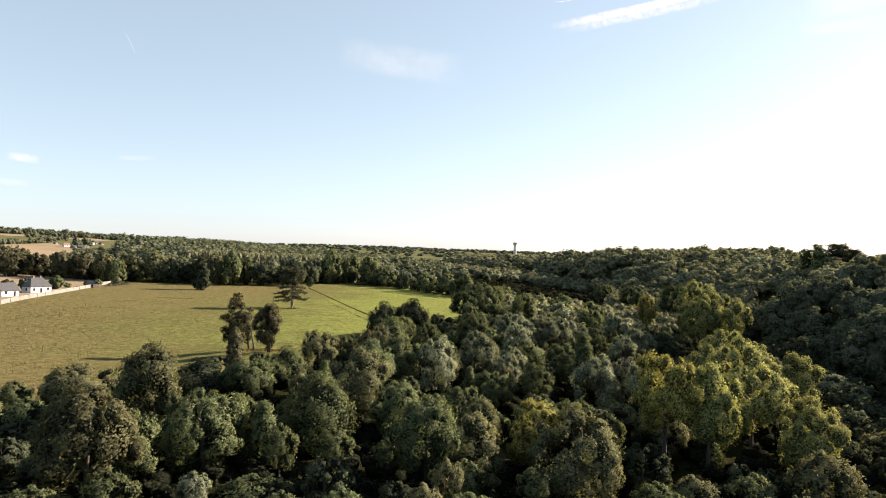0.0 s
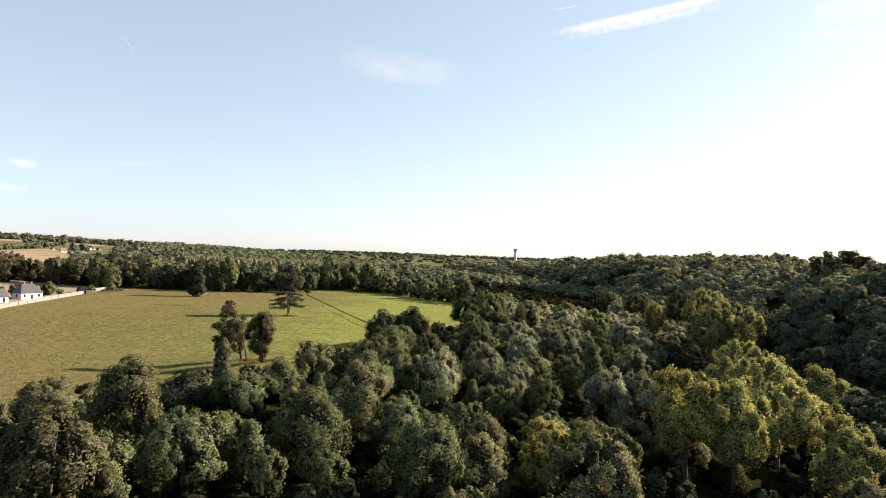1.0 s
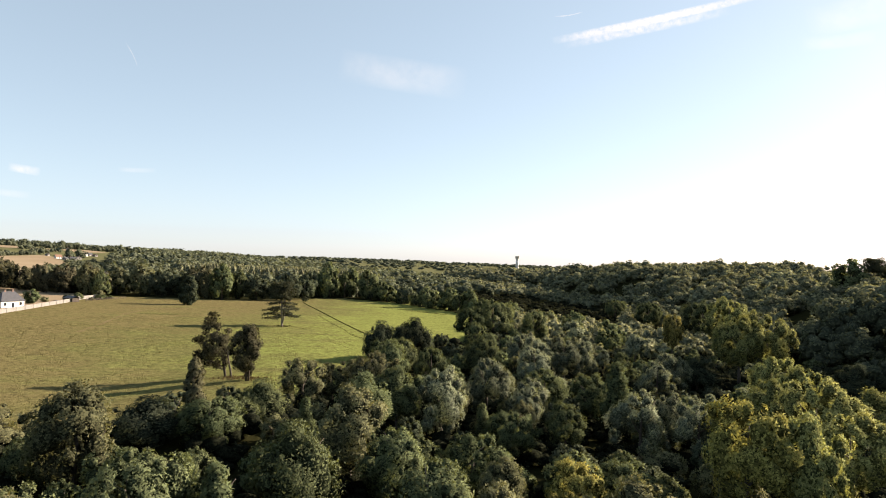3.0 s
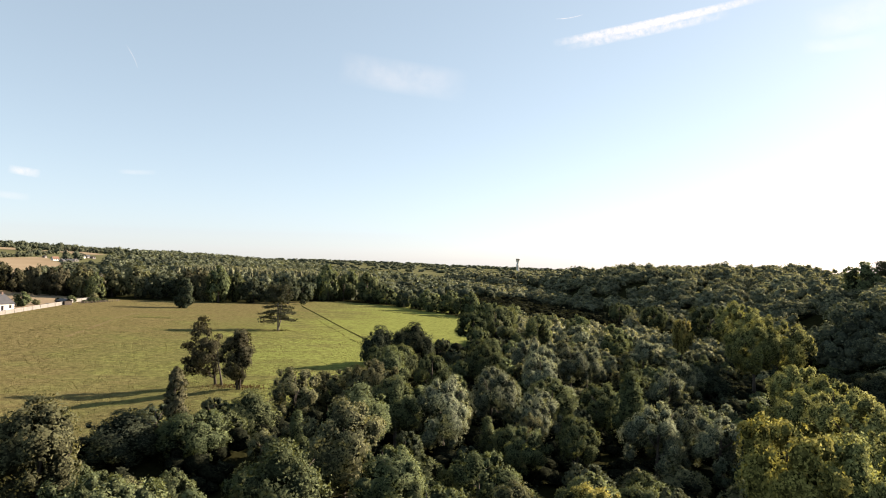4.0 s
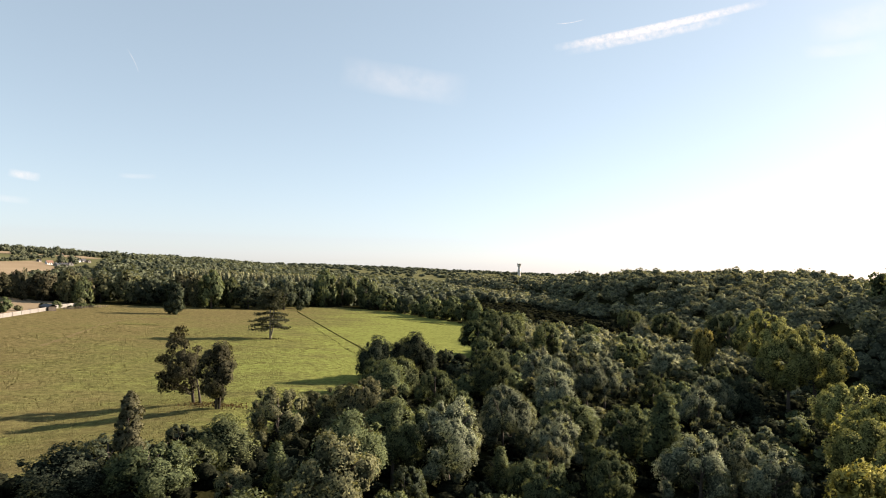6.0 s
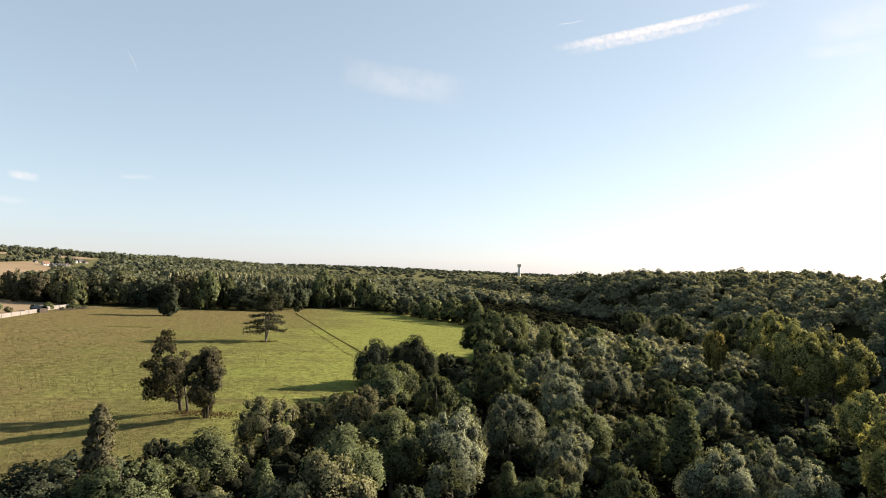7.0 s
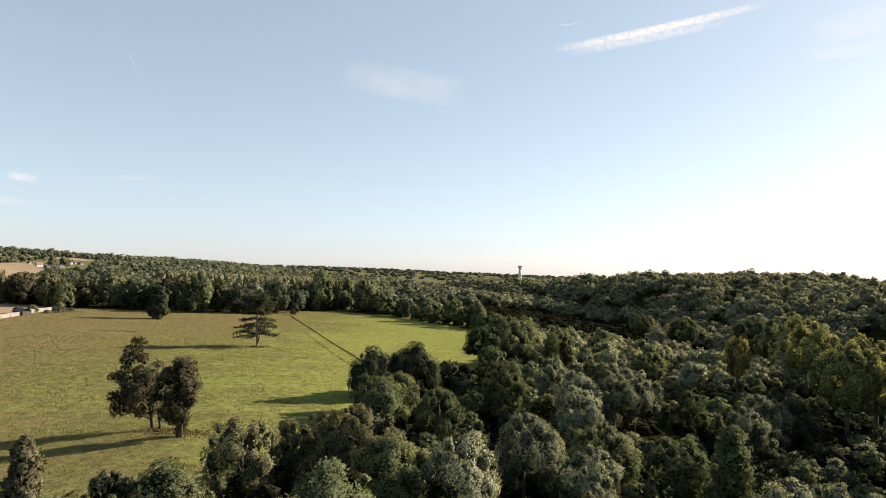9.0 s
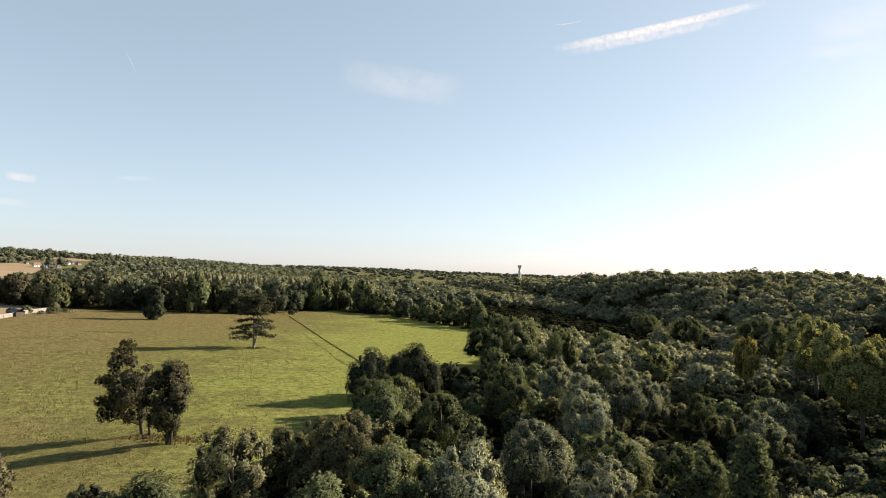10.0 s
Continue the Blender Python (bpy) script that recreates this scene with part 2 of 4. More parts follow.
def land(x, y):
    """Height of the ground: valley floor, hillside with fields, wooded scarp, far plateau."""
    x, y = np.asarray(x, float), np.asarray(y, float)
    near = 1 - step(y, 1400, 2200)
    z = 1.0 - 0.004 * (np.clip(y, 0, 600) - 169) - 0.03 * np.clip(x, -400, 40) * near
    z = z + (21 * step(-x, 260, 720) + 21 * step(-x, 600, 1050)) * near
    z = z - 2.6 * step(-x, 42, 78) * (1 - step(y, 175, 270)) * step(y, -100, 60)
    d = x - foot(y)
    crest = 24 - 7 * step(y, 650, 860) - 3 * step(y, 860, 1100) - 5 * np.exp(-((y - 362) / 42) ** 2) - 5 * np.exp(-((y - 432) / 28) ** 2) - 12 * step(y, 1200, 2000)
    z = z + crest * (1 - (1 - np.clip((d + 2) / (84 - 46 * step(y, 400, 560)), 0, 1)) ** 2) + 0.022 * np.clip(d - 45, 0, 500) * (1 - step(y, 800, 1200))
    z = z + (36 - 0.022 * np.clip(x + 500, 0, 1400)) * step(y, 1250, 2700)
    z = z + 1.2 * np.sin(x * 0.006 + 1) * np.sin(y * 0.005) * step(y, 500, 1200)
    z = z + 6 * step(-x, 120, 420) * (1 - 0.6 * step(-x, 700, 1000)) * step(y, 650, 1000) * (1 - step(y, 1500, 2300)) + 5 * step(-x, 0, 350) * step(y, 1600, 2300)
    return z - dip(x, y)


def hgt(x, y):
    return float(land(x, y))


def mesh_object(name, verts, faces, mats, parent=None, slots=None, smooth=False):
    me = bpy.data.meshes.new(name)
    me.from_pydata(verts, [], faces)
    for m in mats:
        me.materials.append(m)
    if slots is not None:
        me.polygons.foreach_set("material_index", slots)
    if smooth:
        me.polygons.foreach_set("use_smooth", [True] * len(me.polygons))
    me.update()
    ob = new(name, me)
    ob.parent = parent
    return ob


def part(name, bm, mat, parent, label=""):
    """Link a bmesh as one mesh object under a thing or a part."""
    me = bpy.data.meshes.new(name)
    bm.to_mesh(me)
    bm.free()
    me.materials.append(mat)
    ob = new(name, me)
    ob.parent = parent
    return tagged(ob, label) if label else ob


def box_bm(x0, x1, y0, y1, z0, z1, bevel=0.0):
    bm = bmesh.new()
    bmesh.ops.create_cube(bm, size=1, matrix=Matrix.Translation(((x0 + x1) / 2, (y0 + y1) / 2, (z0 + z1) / 2)) @
                          Matrix.Diagonal((x1 - x0, y1 - y0, z1 - z0, 1)))
    if bevel:
        bmesh.ops.bevel(bm, geom=bm.edges[:], offset=bevel, segments=1, affect="EDGES")
    return bm


def inside(x, y, ring):
    x, y = np.asarray(x, float), np.asarray(y, float)
    hit = np.zeros(x.shape, bool)
    for (x0, y0), (x1, y1) in zip(ring, ring[1:] + ring[:1]):
        cross = ((y0 > y) != (y1 > y)) & (x < (x1 - x0) * (y - y0) / (y1 - y0 + 1e-9) + x0)
        hit ^= cross
    return hit


MEADOW = [(-260, 60), (-100, 60), (-60, 108), (-38, 132), (-26, 150), (-20, 175), (-24, 205), (-26, 236), (4, 250), (6, 330),
          (4, 395), (-46, 470), (-90, 494), (-142, 425), (-205, 395), (-205, 350), (-184, 262), (-230, 150)]


SHADED_FIELD = [(-56, 500), (-10, 430), (18, 436), (0, 520), (-46, 545)]


def build_ground():
    xs = np.concatenate([-np.geomspace(3600, 420, 46), np.linspace(-410, 330, 120), np.geomspace(345, 3600, 46)])
    ys = np.concatenate([np.linspace(-500, 20, 14), np.linspace(26, 560, 100), np.geomspace(570, 4700, 80)])
    gx, gy = np.meshgrid(xs, ys)
    gz = land(gx, gy)
    nx, ny = len(xs), len(ys)
    idx = np.arange(nx * ny).reshape(ny, nx)
    faces = np.stack([idx[:-1, :-1], idx[:-1, 1:], idx[1:, 1:], idx[1:, :-1]], -1).reshape(-1, 4)
    cx = (gx[:-1, :-1] + gx[1:, 1:]).ravel() / 2
    cy = (gy[:-1, :-1] + gy[1:, 1:]).ravel() / 2
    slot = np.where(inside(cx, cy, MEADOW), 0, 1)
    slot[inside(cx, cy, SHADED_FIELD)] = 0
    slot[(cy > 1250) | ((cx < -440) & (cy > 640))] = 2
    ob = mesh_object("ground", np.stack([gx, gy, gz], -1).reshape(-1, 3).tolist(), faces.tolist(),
                     [M_MEADOW, M_SHADED_FLOOR, M_PASTURE], None, slot.tolist(), True)
    return tagged(ob, "rolling ground with olive meadow turf and woodland floor darkened to imitate shade", "ground", kind="structure")


def drape(name, corners, mat, label, lift=0.12, nu=24, nv=16):
    """A sheet laid on the ground between four corners."""
    a, b, c, d = [np.array(p, float) for p in corners]
    verts, faces = [], []
    for j in range(nv + 1):
        v = j / nv
        for i in range(nu + 1):
            u = i / nu
            p = (a * (1 - u) + b * u) * (1 - v) + (d * (1 - u) + c * u) * v
            verts.append((p[0], p[1], hgt(p[0], p[1]) + lift))
    for j in range(nv):
        for i in range(nu):
            k = j * (nu + 1) + i
            faces.append((k, k + 1, k + nu + 2, k + nu + 1))
    ob = mesh_object(name, verts, faces, [mat], None, None, True)
    return tagged(ob, label, "field", kind="structure")


# ---- trees ----
def unit(v):
    return v / np.maximum(np.linalg.norm(v, axis=-1, keepdims=True), 1e-9)


def leaf_cards(pos, normal, rng, size, slim=0.6, droop=0.0, shade=None):
    """Pointed leaf sprays at the given places, facing about along the given normals; shade: the way the foliage round them faces."""
    k = len(pos)
    t = unit(np.cross(normal, rng.normal(size=(k, 3))))
    out = rng.uniform(0, 1, (k, 1)) < 0.5
    t = unit(t + out * 0.5 * normal)
    t = unit(t + np.array([0, 0, 0.35 - droop]))
    b = unit(np.cross(normal, t))
    ln = (size * rng.uniform(0.5, 1.5, (k, 1)))
    wd = ln * slim
    verts = np.stack([pos - t * ln * 0.3 + b * wd * 0.7, pos - t * ln / 2 - b * wd * 0.7, pos + t * ln * 0.7], 1).reshape(-1, 3)
    face = normal if shade is None else shade
    return verts, np.arange(k * 3).reshape(k, 3), np.repeat(face, 3, axis=0)


def profile(shape, h):
    """Crown radius (share of the widest) at a height share h of the crown."""
    if shape == "column":
        return 0.72 + 0.28 * math.sin(math.pi * h) if h < 0.86 else 0.82 * (1 - h) / 0.14 + 0.1
    if shape == "cone":
        return max(0.08, 1.02 - h)
    if shape == "willow":
        return math.sqrt(max(0.0, 1 - (1.15 * h - 0.25) ** 2)) if h < 0.95 else 0.35
    return math.sqrt(max(0.02, 1 - (1.7 * h - 0.75) ** 2))


def crown_cards(rng, radius, z0, z1, shape="round", lobes=16, leaves=2000, size=0.5, slim=0.6, lobe=0.42, droop=0.0, rough=0.3, stretch=0.4):
    """Leaf sprays on the outer skins of many lobes that make up a crown, and a few loose ones outside."""
    cs, rs = [], []
    lean = rng.uniform(0, 6.28)
    for i in range(lobes):
        h = (i + 0.5) / lobes
        h = min(1, max(0, h + rng.uniform(-0.06, 0.06)))
        r = radius * lobe * rng.uniform(0.55, 1.3) * (0.75 if h > 0.8 else 1)
        wide = max(0.0, radius * profile(shape, h) - r * 0.75)
        a = i * 2.39996 + rng.uniform(-0.5, 0.5)
        q = wide * rng.uniform(0.75, 1.12) * (1 + 0.22 * math.sin(a + lean) + 0.14 * math.sin(2 * a + 2.1 * lean))
        if i % 4 == 3 and shape != "column" and stretch > 0.1:
            r, q, h = r * 0.55, q * 1.18 + 0.25 * radius * (h > 0.8) * rng.uniform(-1, 1), min(1.06, h + 0.08)
        cs.append((q * math.cos(a), q * math.sin(a), z0 + (z1 - z0) * (0.06 + 0.86 * h) - r * 0.25))
        rs.append(r)
    return lobe_cards(rng, np.array(cs), np.array(rs), leaves, size, slim, droop, rough, stretch=stretch, outer=1.42 if stretch > 0.1 else 1.1)


def lobe_cards(rng, cs, rs, leaves, size, slim=0.6, droop=0.0, rough=0.5, lift=0.25, inner=0.74, deep_at=0.74, stretch=0.4, buds=6, outer=1.42):
    """Leaf sprays on boughs, each a lobe with smaller tufts on its outer side."""
    mid = cs.mean(axis=0) - np.array([0, 0, 0.6])
    out = unit(cs - mid)
    cc, rr, way = [cs], [rs * 0.97], [out]
    for _ in range(buds):
        d = unit(rng.normal(size=cs.shape) + 0.8 * out + np.array([0, 0, 0.45]))
        cc.append(cs + d * (rs * rng.uniform(0.62, 0.92, len(rs)))[:, None])
        rr.append(rs * rng.uniform(0.26, 0.52, len(rs)))
        way.append(unit(d + 0.4 * out))
    cc, rr, way = np.vstack(cc), np.concatenate(rr), np.vstack(way)
    weight = rr ** 2 * np.where(np.arange(len(rr)) < len(rs), 0.45, 1.0)
    n = int(leaves * 2.6)
    pick = rng.choice(len(rr), size=n, p=weight / weight.sum())
    d = unit(rng.normal(size=(n, 3)) + 0.7 * way[pick] + np.array([0, 0, lift]))
    pos = cc[pick] + d * (rr[pick] * (inner + (outer - inner) * rng.beta(1.8, 3.0, n)))[:, None]
    pos[:, 2] += stretch * np.maximum(d[:, 2], 0) * rr[pick]
    deep = np.zeros(n, bool)
    for c, r in zip(cc, rr):
        deep |= np.linalg.norm(pos - c, axis=1) < deep_at * r
    keep = np.where(~deep)[0][:leaves]
    pos, d, pick = pos[keep], d[keep], pick[keep]
    half = (cs.max(axis=0) - cs.min(axis=0)) / 2 + 0.5 * rs.mean()
    whole = unit((pos - mid) / half)          # the crown's own roundness
    shade = unit(0.40 * d + 0.32 * way[pick] + 0.72 * whole + np.array([0, 0, 0.1]) + 0.24 * rng.normal(size=pos.shape))
    face = unit(shade + 0.5 * rough * rng.normal(size=pos.shape))
    return leaf_cards(pos, face, rng, size, slim, droop, shade), cs, rs


def blob(center, radius, rng, squash=1.0, rings=5, seg=8):
    """A lumpy closed body that fills the heart of a crown."""
    v, f = [], []
    v.append((center[0], center[1], center[2] + radius * squash))
    for j in range(1, rings):
        th = math.pi * j / rings
        for i in range(seg):
            r = radius * rng.uniform(0.8, 1.1)
            a = 2 * math.pi * i / seg
            v.append((center[0] + r * math.sin(th) * math.cos(a), center[1] + r * math.sin(th) * math.sin(a), center[2] + r * squash * math.cos(th)))
    v.append((center[0], center[1], center[2] - radius * squash))
    for i in range(seg):
        k = (i + 1) % seg
        f.append((0, 1 + i, 1 + k))
        for j in range(rings - 2):
            p, q = 1 + j * seg, 1 + (j + 1) * seg
            f.append((p + i, q + i, q + k, p + k))
        e = 1 + (rings - 2) * seg
        f.append((e + i, len(v) - 1, e + k))
    return v, f


def tube(points, radii, sides=7):
    """A tapered round limb through the given points."""
    v, f = [], []
    pts = [Vector(p) for p in points]
    for k, (p, r) in enumerate(zip(pts, radii)):
        way = (pts[min(k + 1, len(pts) - 1)] - pts[max(k - 1, 0)]).normalized()
        side = way.cross(Vector((0.3, 1, 0.1))).normalized()
        up = side.cross(way)
        for i in range(sides):
            a = 2 * math.pi * i / sides
            v.append(tuple(p + (side * math.cos(a) + up * math.sin(a)) * r))
    for k in range(len(pts) - 1):
        for i in range(sides):
            a, b = k * sides + i, k * sides + (i + 1) % sides
            f.append((a, b, b + sides, a + sides))
    f.append(tuple(range(sides))[::-1])
    f.append(tuple(range((len(pts) - 1) * sides, len(pts) * sides)))
    return v, f


def merge(pieces):
    v, f, n = [], [], 0
    for pv, pf, *_ in pieces:
        v += [tuple(p) for p in pv]
        f += [tuple(int(i) + n for i in face) for face in pf]
        n = len(v)
    return v, f


def trunk_pieces(rng, height, girth, spread, limbs=4, fork=0.35):
    bend = rng.uniform(-0.05, 0.05, 2) * height
    pts = [(0, 0, -0.6), (bend[0] * 0.2, bend[1] * 0.2, height * 0.25), (bend[0] * 0.6, bend[1] * 0.6, height * 0.55), (bend[0], bend[1], height * 0.86)]
    pieces = [tube(pts, [girth * 1.35, girth, girth * 0.65, girth * 0.2])]
    for i in range(limbs):
        a = 2.4 * i + rng.uniform(-0.4, 0.4)
        z = height * (fork + 0.4 * i / limbs)
        s = spread * rng.uniform(0.5, 0.75)
        k = z / height
        base = Vector((bend[0] * k, bend[1] * k, z))
        tip = base + Vector((s * math.cos(a), s * math.sin(a), s * 0.75))
        mid = base.lerp(tip, 0.5) + Vector((0, 0, -0.08 * s))
        pieces.append(tube([base, mid, tip], [girth * 0.5, girth * 0.34, girth * 0.1], 5))
    return pieces


def face_out(me, normals):
    """Leaves shade by the way that the foliage round them faces; the rest (zero) by its own form."""
    me.polygons.foreach_set("use_smooth", [True] * len(me.polygons))
    me.normals_split_custom_set_from_vertices(normals)


def crown_mesh(root, mat, cards, hearts):
    """One crown: leaf sprays outside, lobes with shade put into their colour within."""
    v, f = merge(cards + hearts)
    k = sum(len(c[1]) for c in cards)
    ob = mesh_object("crown", v, f, [mat, SHADED_HEARTS[mat.name]], root, [0] * k + [1] * (len(f) - k))
    nrm = np.zeros((len(v), 3))
    nrm[:3 * k] = np.vstack([c[2] for c in cards])
    face_out(ob.data, nrm)
    return ob


def make_tree(name, mat, seed, height=10.0, radius=4.5, clear=0.12, shape="round", lobes=16, leaves=2000, size=0.5, slim=0.6,
              lobe=0.42, droop=0.0, bark=None, limbs=4, heart=0.78, rough=0.6):
    rng = np.random.default_rng(seed)
    root = new(name)
    v, f = merge(trunk_pieces(rng, height, 0.028 * height, radius, limbs))
    mesh_object("trunk", v, f, [bark or M_BARK], root, None, True)
    cards, cs, rs = crown_cards(rng, radius, height * clear, height, shape, lobes, leaves, size, slim, lobe, droop, rough)
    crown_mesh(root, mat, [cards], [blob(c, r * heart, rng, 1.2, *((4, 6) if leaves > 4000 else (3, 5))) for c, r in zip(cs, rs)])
    return root


def recolour(tree, name, mat):
    """The same kind of tree in another foliage, as a pattern for copies."""
    t = copy_thing(tree, Matrix())
    t.name = name
    for c in t.children:
        if c.name.startswith("crown"):
            c.data = c.data.copy()
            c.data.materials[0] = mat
            c.data.materials[1] = SHADED_HEARTS[mat.name]
    return t


FOOTPRINT = {}
SQUAT = 0.92


def plant(tree, x, y, height, radius, turn, label, group="", category="tree", sink=0.1, least=0.62):
    """Set a copy of a pattern tree on the ground, at that height and crown radius."""
    h0, r0 = FOOTPRINT[tree.name]
    m = Matrix.Translation((x, y, hgt(x, y) - sink)) @ Matrix.Rotation(turn, 4, "Z") @ Matrix.Diagonal((radius / r0, radius / r0, height / h0, 1))
    t = copy_thing(tree, m)
    t.name = tree.name.split("_pattern")[0]
    deep = min(1.0, max(least, SQUAT * (radius / r0) / (height / h0)))     # how much of the height the crown takes
    for c in t.children:
        if c.name.startswith("crown"):
            c.matrix_basis = Matrix.Translation((0, 0, h0 * (1 - deep))) @ Matrix.Diagonal((1, 1, deep, 1))
    return tagged(t, label, category, group)


def pattern(name, mat, seed, **kw):
    t = make_tree(name + "_pattern", mat, seed, **kw)
    FOOTPRINT[t.name] = (kw.get("height", 10.0), kw.get("radius", 4.5))
    return t


def dyed(tree, name, mat):
    t = recolour(tree, name + "_pattern", mat)
    FOOTPRINT[t.name] = FOOTPRINT[tree.name]
    return t


ROUND = dict(height=10.0, radius=4.5)
near_a = pattern("broadleaf_tree", M_GREEN, 11, **ROUND, lobes=22, leaves=8400, size=0.236)
near_b = pattern("broadleaf_tree_b", M_GREEN, 12, **ROUND, lobes=30, leaves=8400, size=0.231, lobe=0.32)
near_c = pattern("broadleaf_tree_c", M_GREEN, 13, **ROUND, lobes=18, leaves=7900, size=0.242, lobe=0.5, rough=0.7)
near_d = pattern("broadleaf_tree_d", M_GREEN, 16, **ROUND, clear=0.08, lobes=34, leaves=8600, size=0.226, lobe=0.3, rough=0.7)
near_e = pattern("broadleaf_tree_e", M_GREEN, 17, **ROUND, clear=0.05, shape="willow", lobes=24, leaves=8100, size=0.236, lobe=0.38)
near_w = pattern("willow_tree", M_WILLOW, 14, **ROUND, clear=0.05, shape="willow", lobes=28, leaves=8400, size=0.22, slim=0.4, lobe=0.34, droop=0.1, rough=0.6)
near_k = pattern("slender_tree", M_GREEN, 15, height=10.0, radius=3.0, shape="cone", lobes=26, leaves=3300, size=0.315, lobe=0.5)
fine_a = pattern("broadleaf_tree_p", M_GREEN, 61, **ROUND, lobes=20, leaves=3900, size=0.378)
fine_b = pattern("broadleaf_tree_q", M_GREEN, 62, **ROUND, clear=0.06, lobes=28, leaves=4000, size=0.368, lobe=0.33, rough=0.7)
fine_w = pattern("willow_tree_p", M_WILLOW, 64, **ROUND, clear=0.05, shape="willow", lobes=24, leaves=4000, size=0.483, slim=0.38, lobe=0.36, droop=0.1, rough=0.6)
mid_a = pattern("broadleaf_tree_m", M_GREEN, 21, **ROUND, lobes=18, leaves=1500, size=0.693)
mid_b = pattern("broadleaf_tree_n", M_GREEN, 22, **ROUND, lobes=22, leaves=1600, size=0.651, lobe=0.34)
mid_w = pattern("willow_tree_m", M_WILLOW, 24, **ROUND, clear=0.05, shape="willow", lobes=20, leaves=1600, size=0.735, slim=0.4, lobe=0.36, droop=0.1, rough=0.6)
big_a = pattern("broadleaf_tree_l", M_GREEN, 26, height=15.0, radius=7.0, lobes=44, leaves=12600, size=0.284, lobe=0.28)
big_b = pattern("broadleaf_tree_s", M_OLIVE, 27, height=15.0, radius=7.0, lobes=52, leaves=12600, size=0.284, lobe=0.26)
BIG = {"g": big_a, "o": big_b, "d": dyed(big_a, "dark_tree_l", M_DARK), "l": dyed(big_b, "lime_tree_l", M_SUNNY)}
KINDS = {
    "g": (near_a, near_b, near_c, near_d, near_e), "G": (mid_a, mid_b),
    "o": (dyed(near_a, "olive_tree", M_OLIVE), dyed(near_d, "olive_tree_b", M_OLIVE), dyed(near_e, "olive_tree_c", M_OLIVE)), "O": (dyed(mid_a, "olive_tree_m", M_OLIVE),),
    "l": (dyed(near_a, "lime_tree", M_SUNNY), dyed(near_d, "lime_tree_b", M_SUNNY)),
    "y": (dyed(near_b, "yellowing_tree", M_YELLOW),), "Y": (dyed(mid_b, "yellowing_tree_m", M_YELLOW),),
    "d": (dyed(near_a, "dark_tree", M_DARK), dyed(near_c, "dark_tree_b", M_DARK)), "D": (dyed(mid_b, "dark_tree_m", M_DARK),),
    "w": (near_w,), "W": (mid_w,),
    "k": (near_k,), "K": (near_k,),
}
FINE = {"g": (fine_a, fine_b), "o": (dyed(fine_a, "olive_tree_p", M_OLIVE), dyed(fine_b, "olive_tree_q", M_OLIVE)), "w": (fine_w,),
        "d": (dyed(fine_b, "dark_tree_p", M_DARK),), "k": (near_k,)}
PLAIN = {"g": "broadleaf_tree", "o": "ash_tree", "l": "lime_tree", "y": "yellowing_tree", "d": "dark_broadleaf_tree", "w": "willow_tree", "k": "slender_tree"}
WORDS = {"g": "mid-green broadleaf tree in the valley wood", "o": "olive-green broadleaf tree in the valley wood",
         "l": "yellow-green broadleaf tree in the valley wood, sunlight put into its leaf colour", "y": "yellowing broadleaf tree in the valley wood", "d": "dark green dense tree in the valley wood",
         "w": "pale grey-green willow in the valley wood", "k": "slim bright green tree in the valley wood"}
TREES = []          # x, y, radius of all that stands in the wood


def grow(kind, rows, group="trees of the valley wood", low=False):
    """Trees of one kind: x, y, height above the meadow's level (low: above the ground), crown radius."""
    rng = random.Random(ord(kind[0]) * 7 + len(rows))
    for x, y, h, r in rows:
        h += 0 if low else float(dip(x, y))
        pats = (FINE[kind] if y < 150 and x < 62 else KINDS[kind.upper()]) if low else KINDS[kind] if y < 220 else FINE.get(kind, KINDS[kind]) if y < 262 else KINDS.get(kind.upper(), KINDS[kind])
        pat = BIG[kind] if r >= 5.2 and kind in BIG and not low else rng.choice(pats)
        t = plant(pat, x, y, h, r, rng.uniform(0, 6.28), WORDS[kind], group)
        t.name = PLAIN[kind]
        TREES.append((x, y, r))


# ---- the ground and its fields ----
build_ground()

# ---- trees of the valley wood that stand out ----
grow("y", [(33.5, 97.5, 14.4, 4.8), (69.5, 240, 14.6, 3.0), (14.7, 95.8, 6.8, 3.4), (13.3, 90, 5.2, 2.8)])
grow("o", [(19.5, 84, 8.2, 6.0), (-13.2, 111.8, 9.8, 4.8), (-42.5, 97, 11.2, 5.0), (-37.8, 72.5, 10.6, 5.0), (-60, 105.5, 7.8, 6.0), (-16, 147.5, 10.2, 5.4), (-20.5, 158, 7.2, 4.4),
           (-23.8, 149.5, 7.2, 3.6), (-27.2, 140.5, 9.6, 4.5), (7.0, 100.5, 4.8, 3.2), (6, 87.5, 6.0, 4.0)])
grow("l", [(39.5, 96.5, 12.4, 4.0), (49, 104.5, 11.6, 5.2), (53.7, 121.5, 12.6, 5.5), (52.6, 131, 11.6, 5.0), (68, 151, 10.2, 5.5), (72, 137.5, 8.2, 5.0), (57, 103, 6.8, 4.0),
           (53, 93.5, 7.2, 4.2), (82, 202, 17.6, 7.2), (91, 247, 19.2, 7.5), (74, 198, 16.8, 6.2), (68.3, 165.5, 10.8, 5.0)])
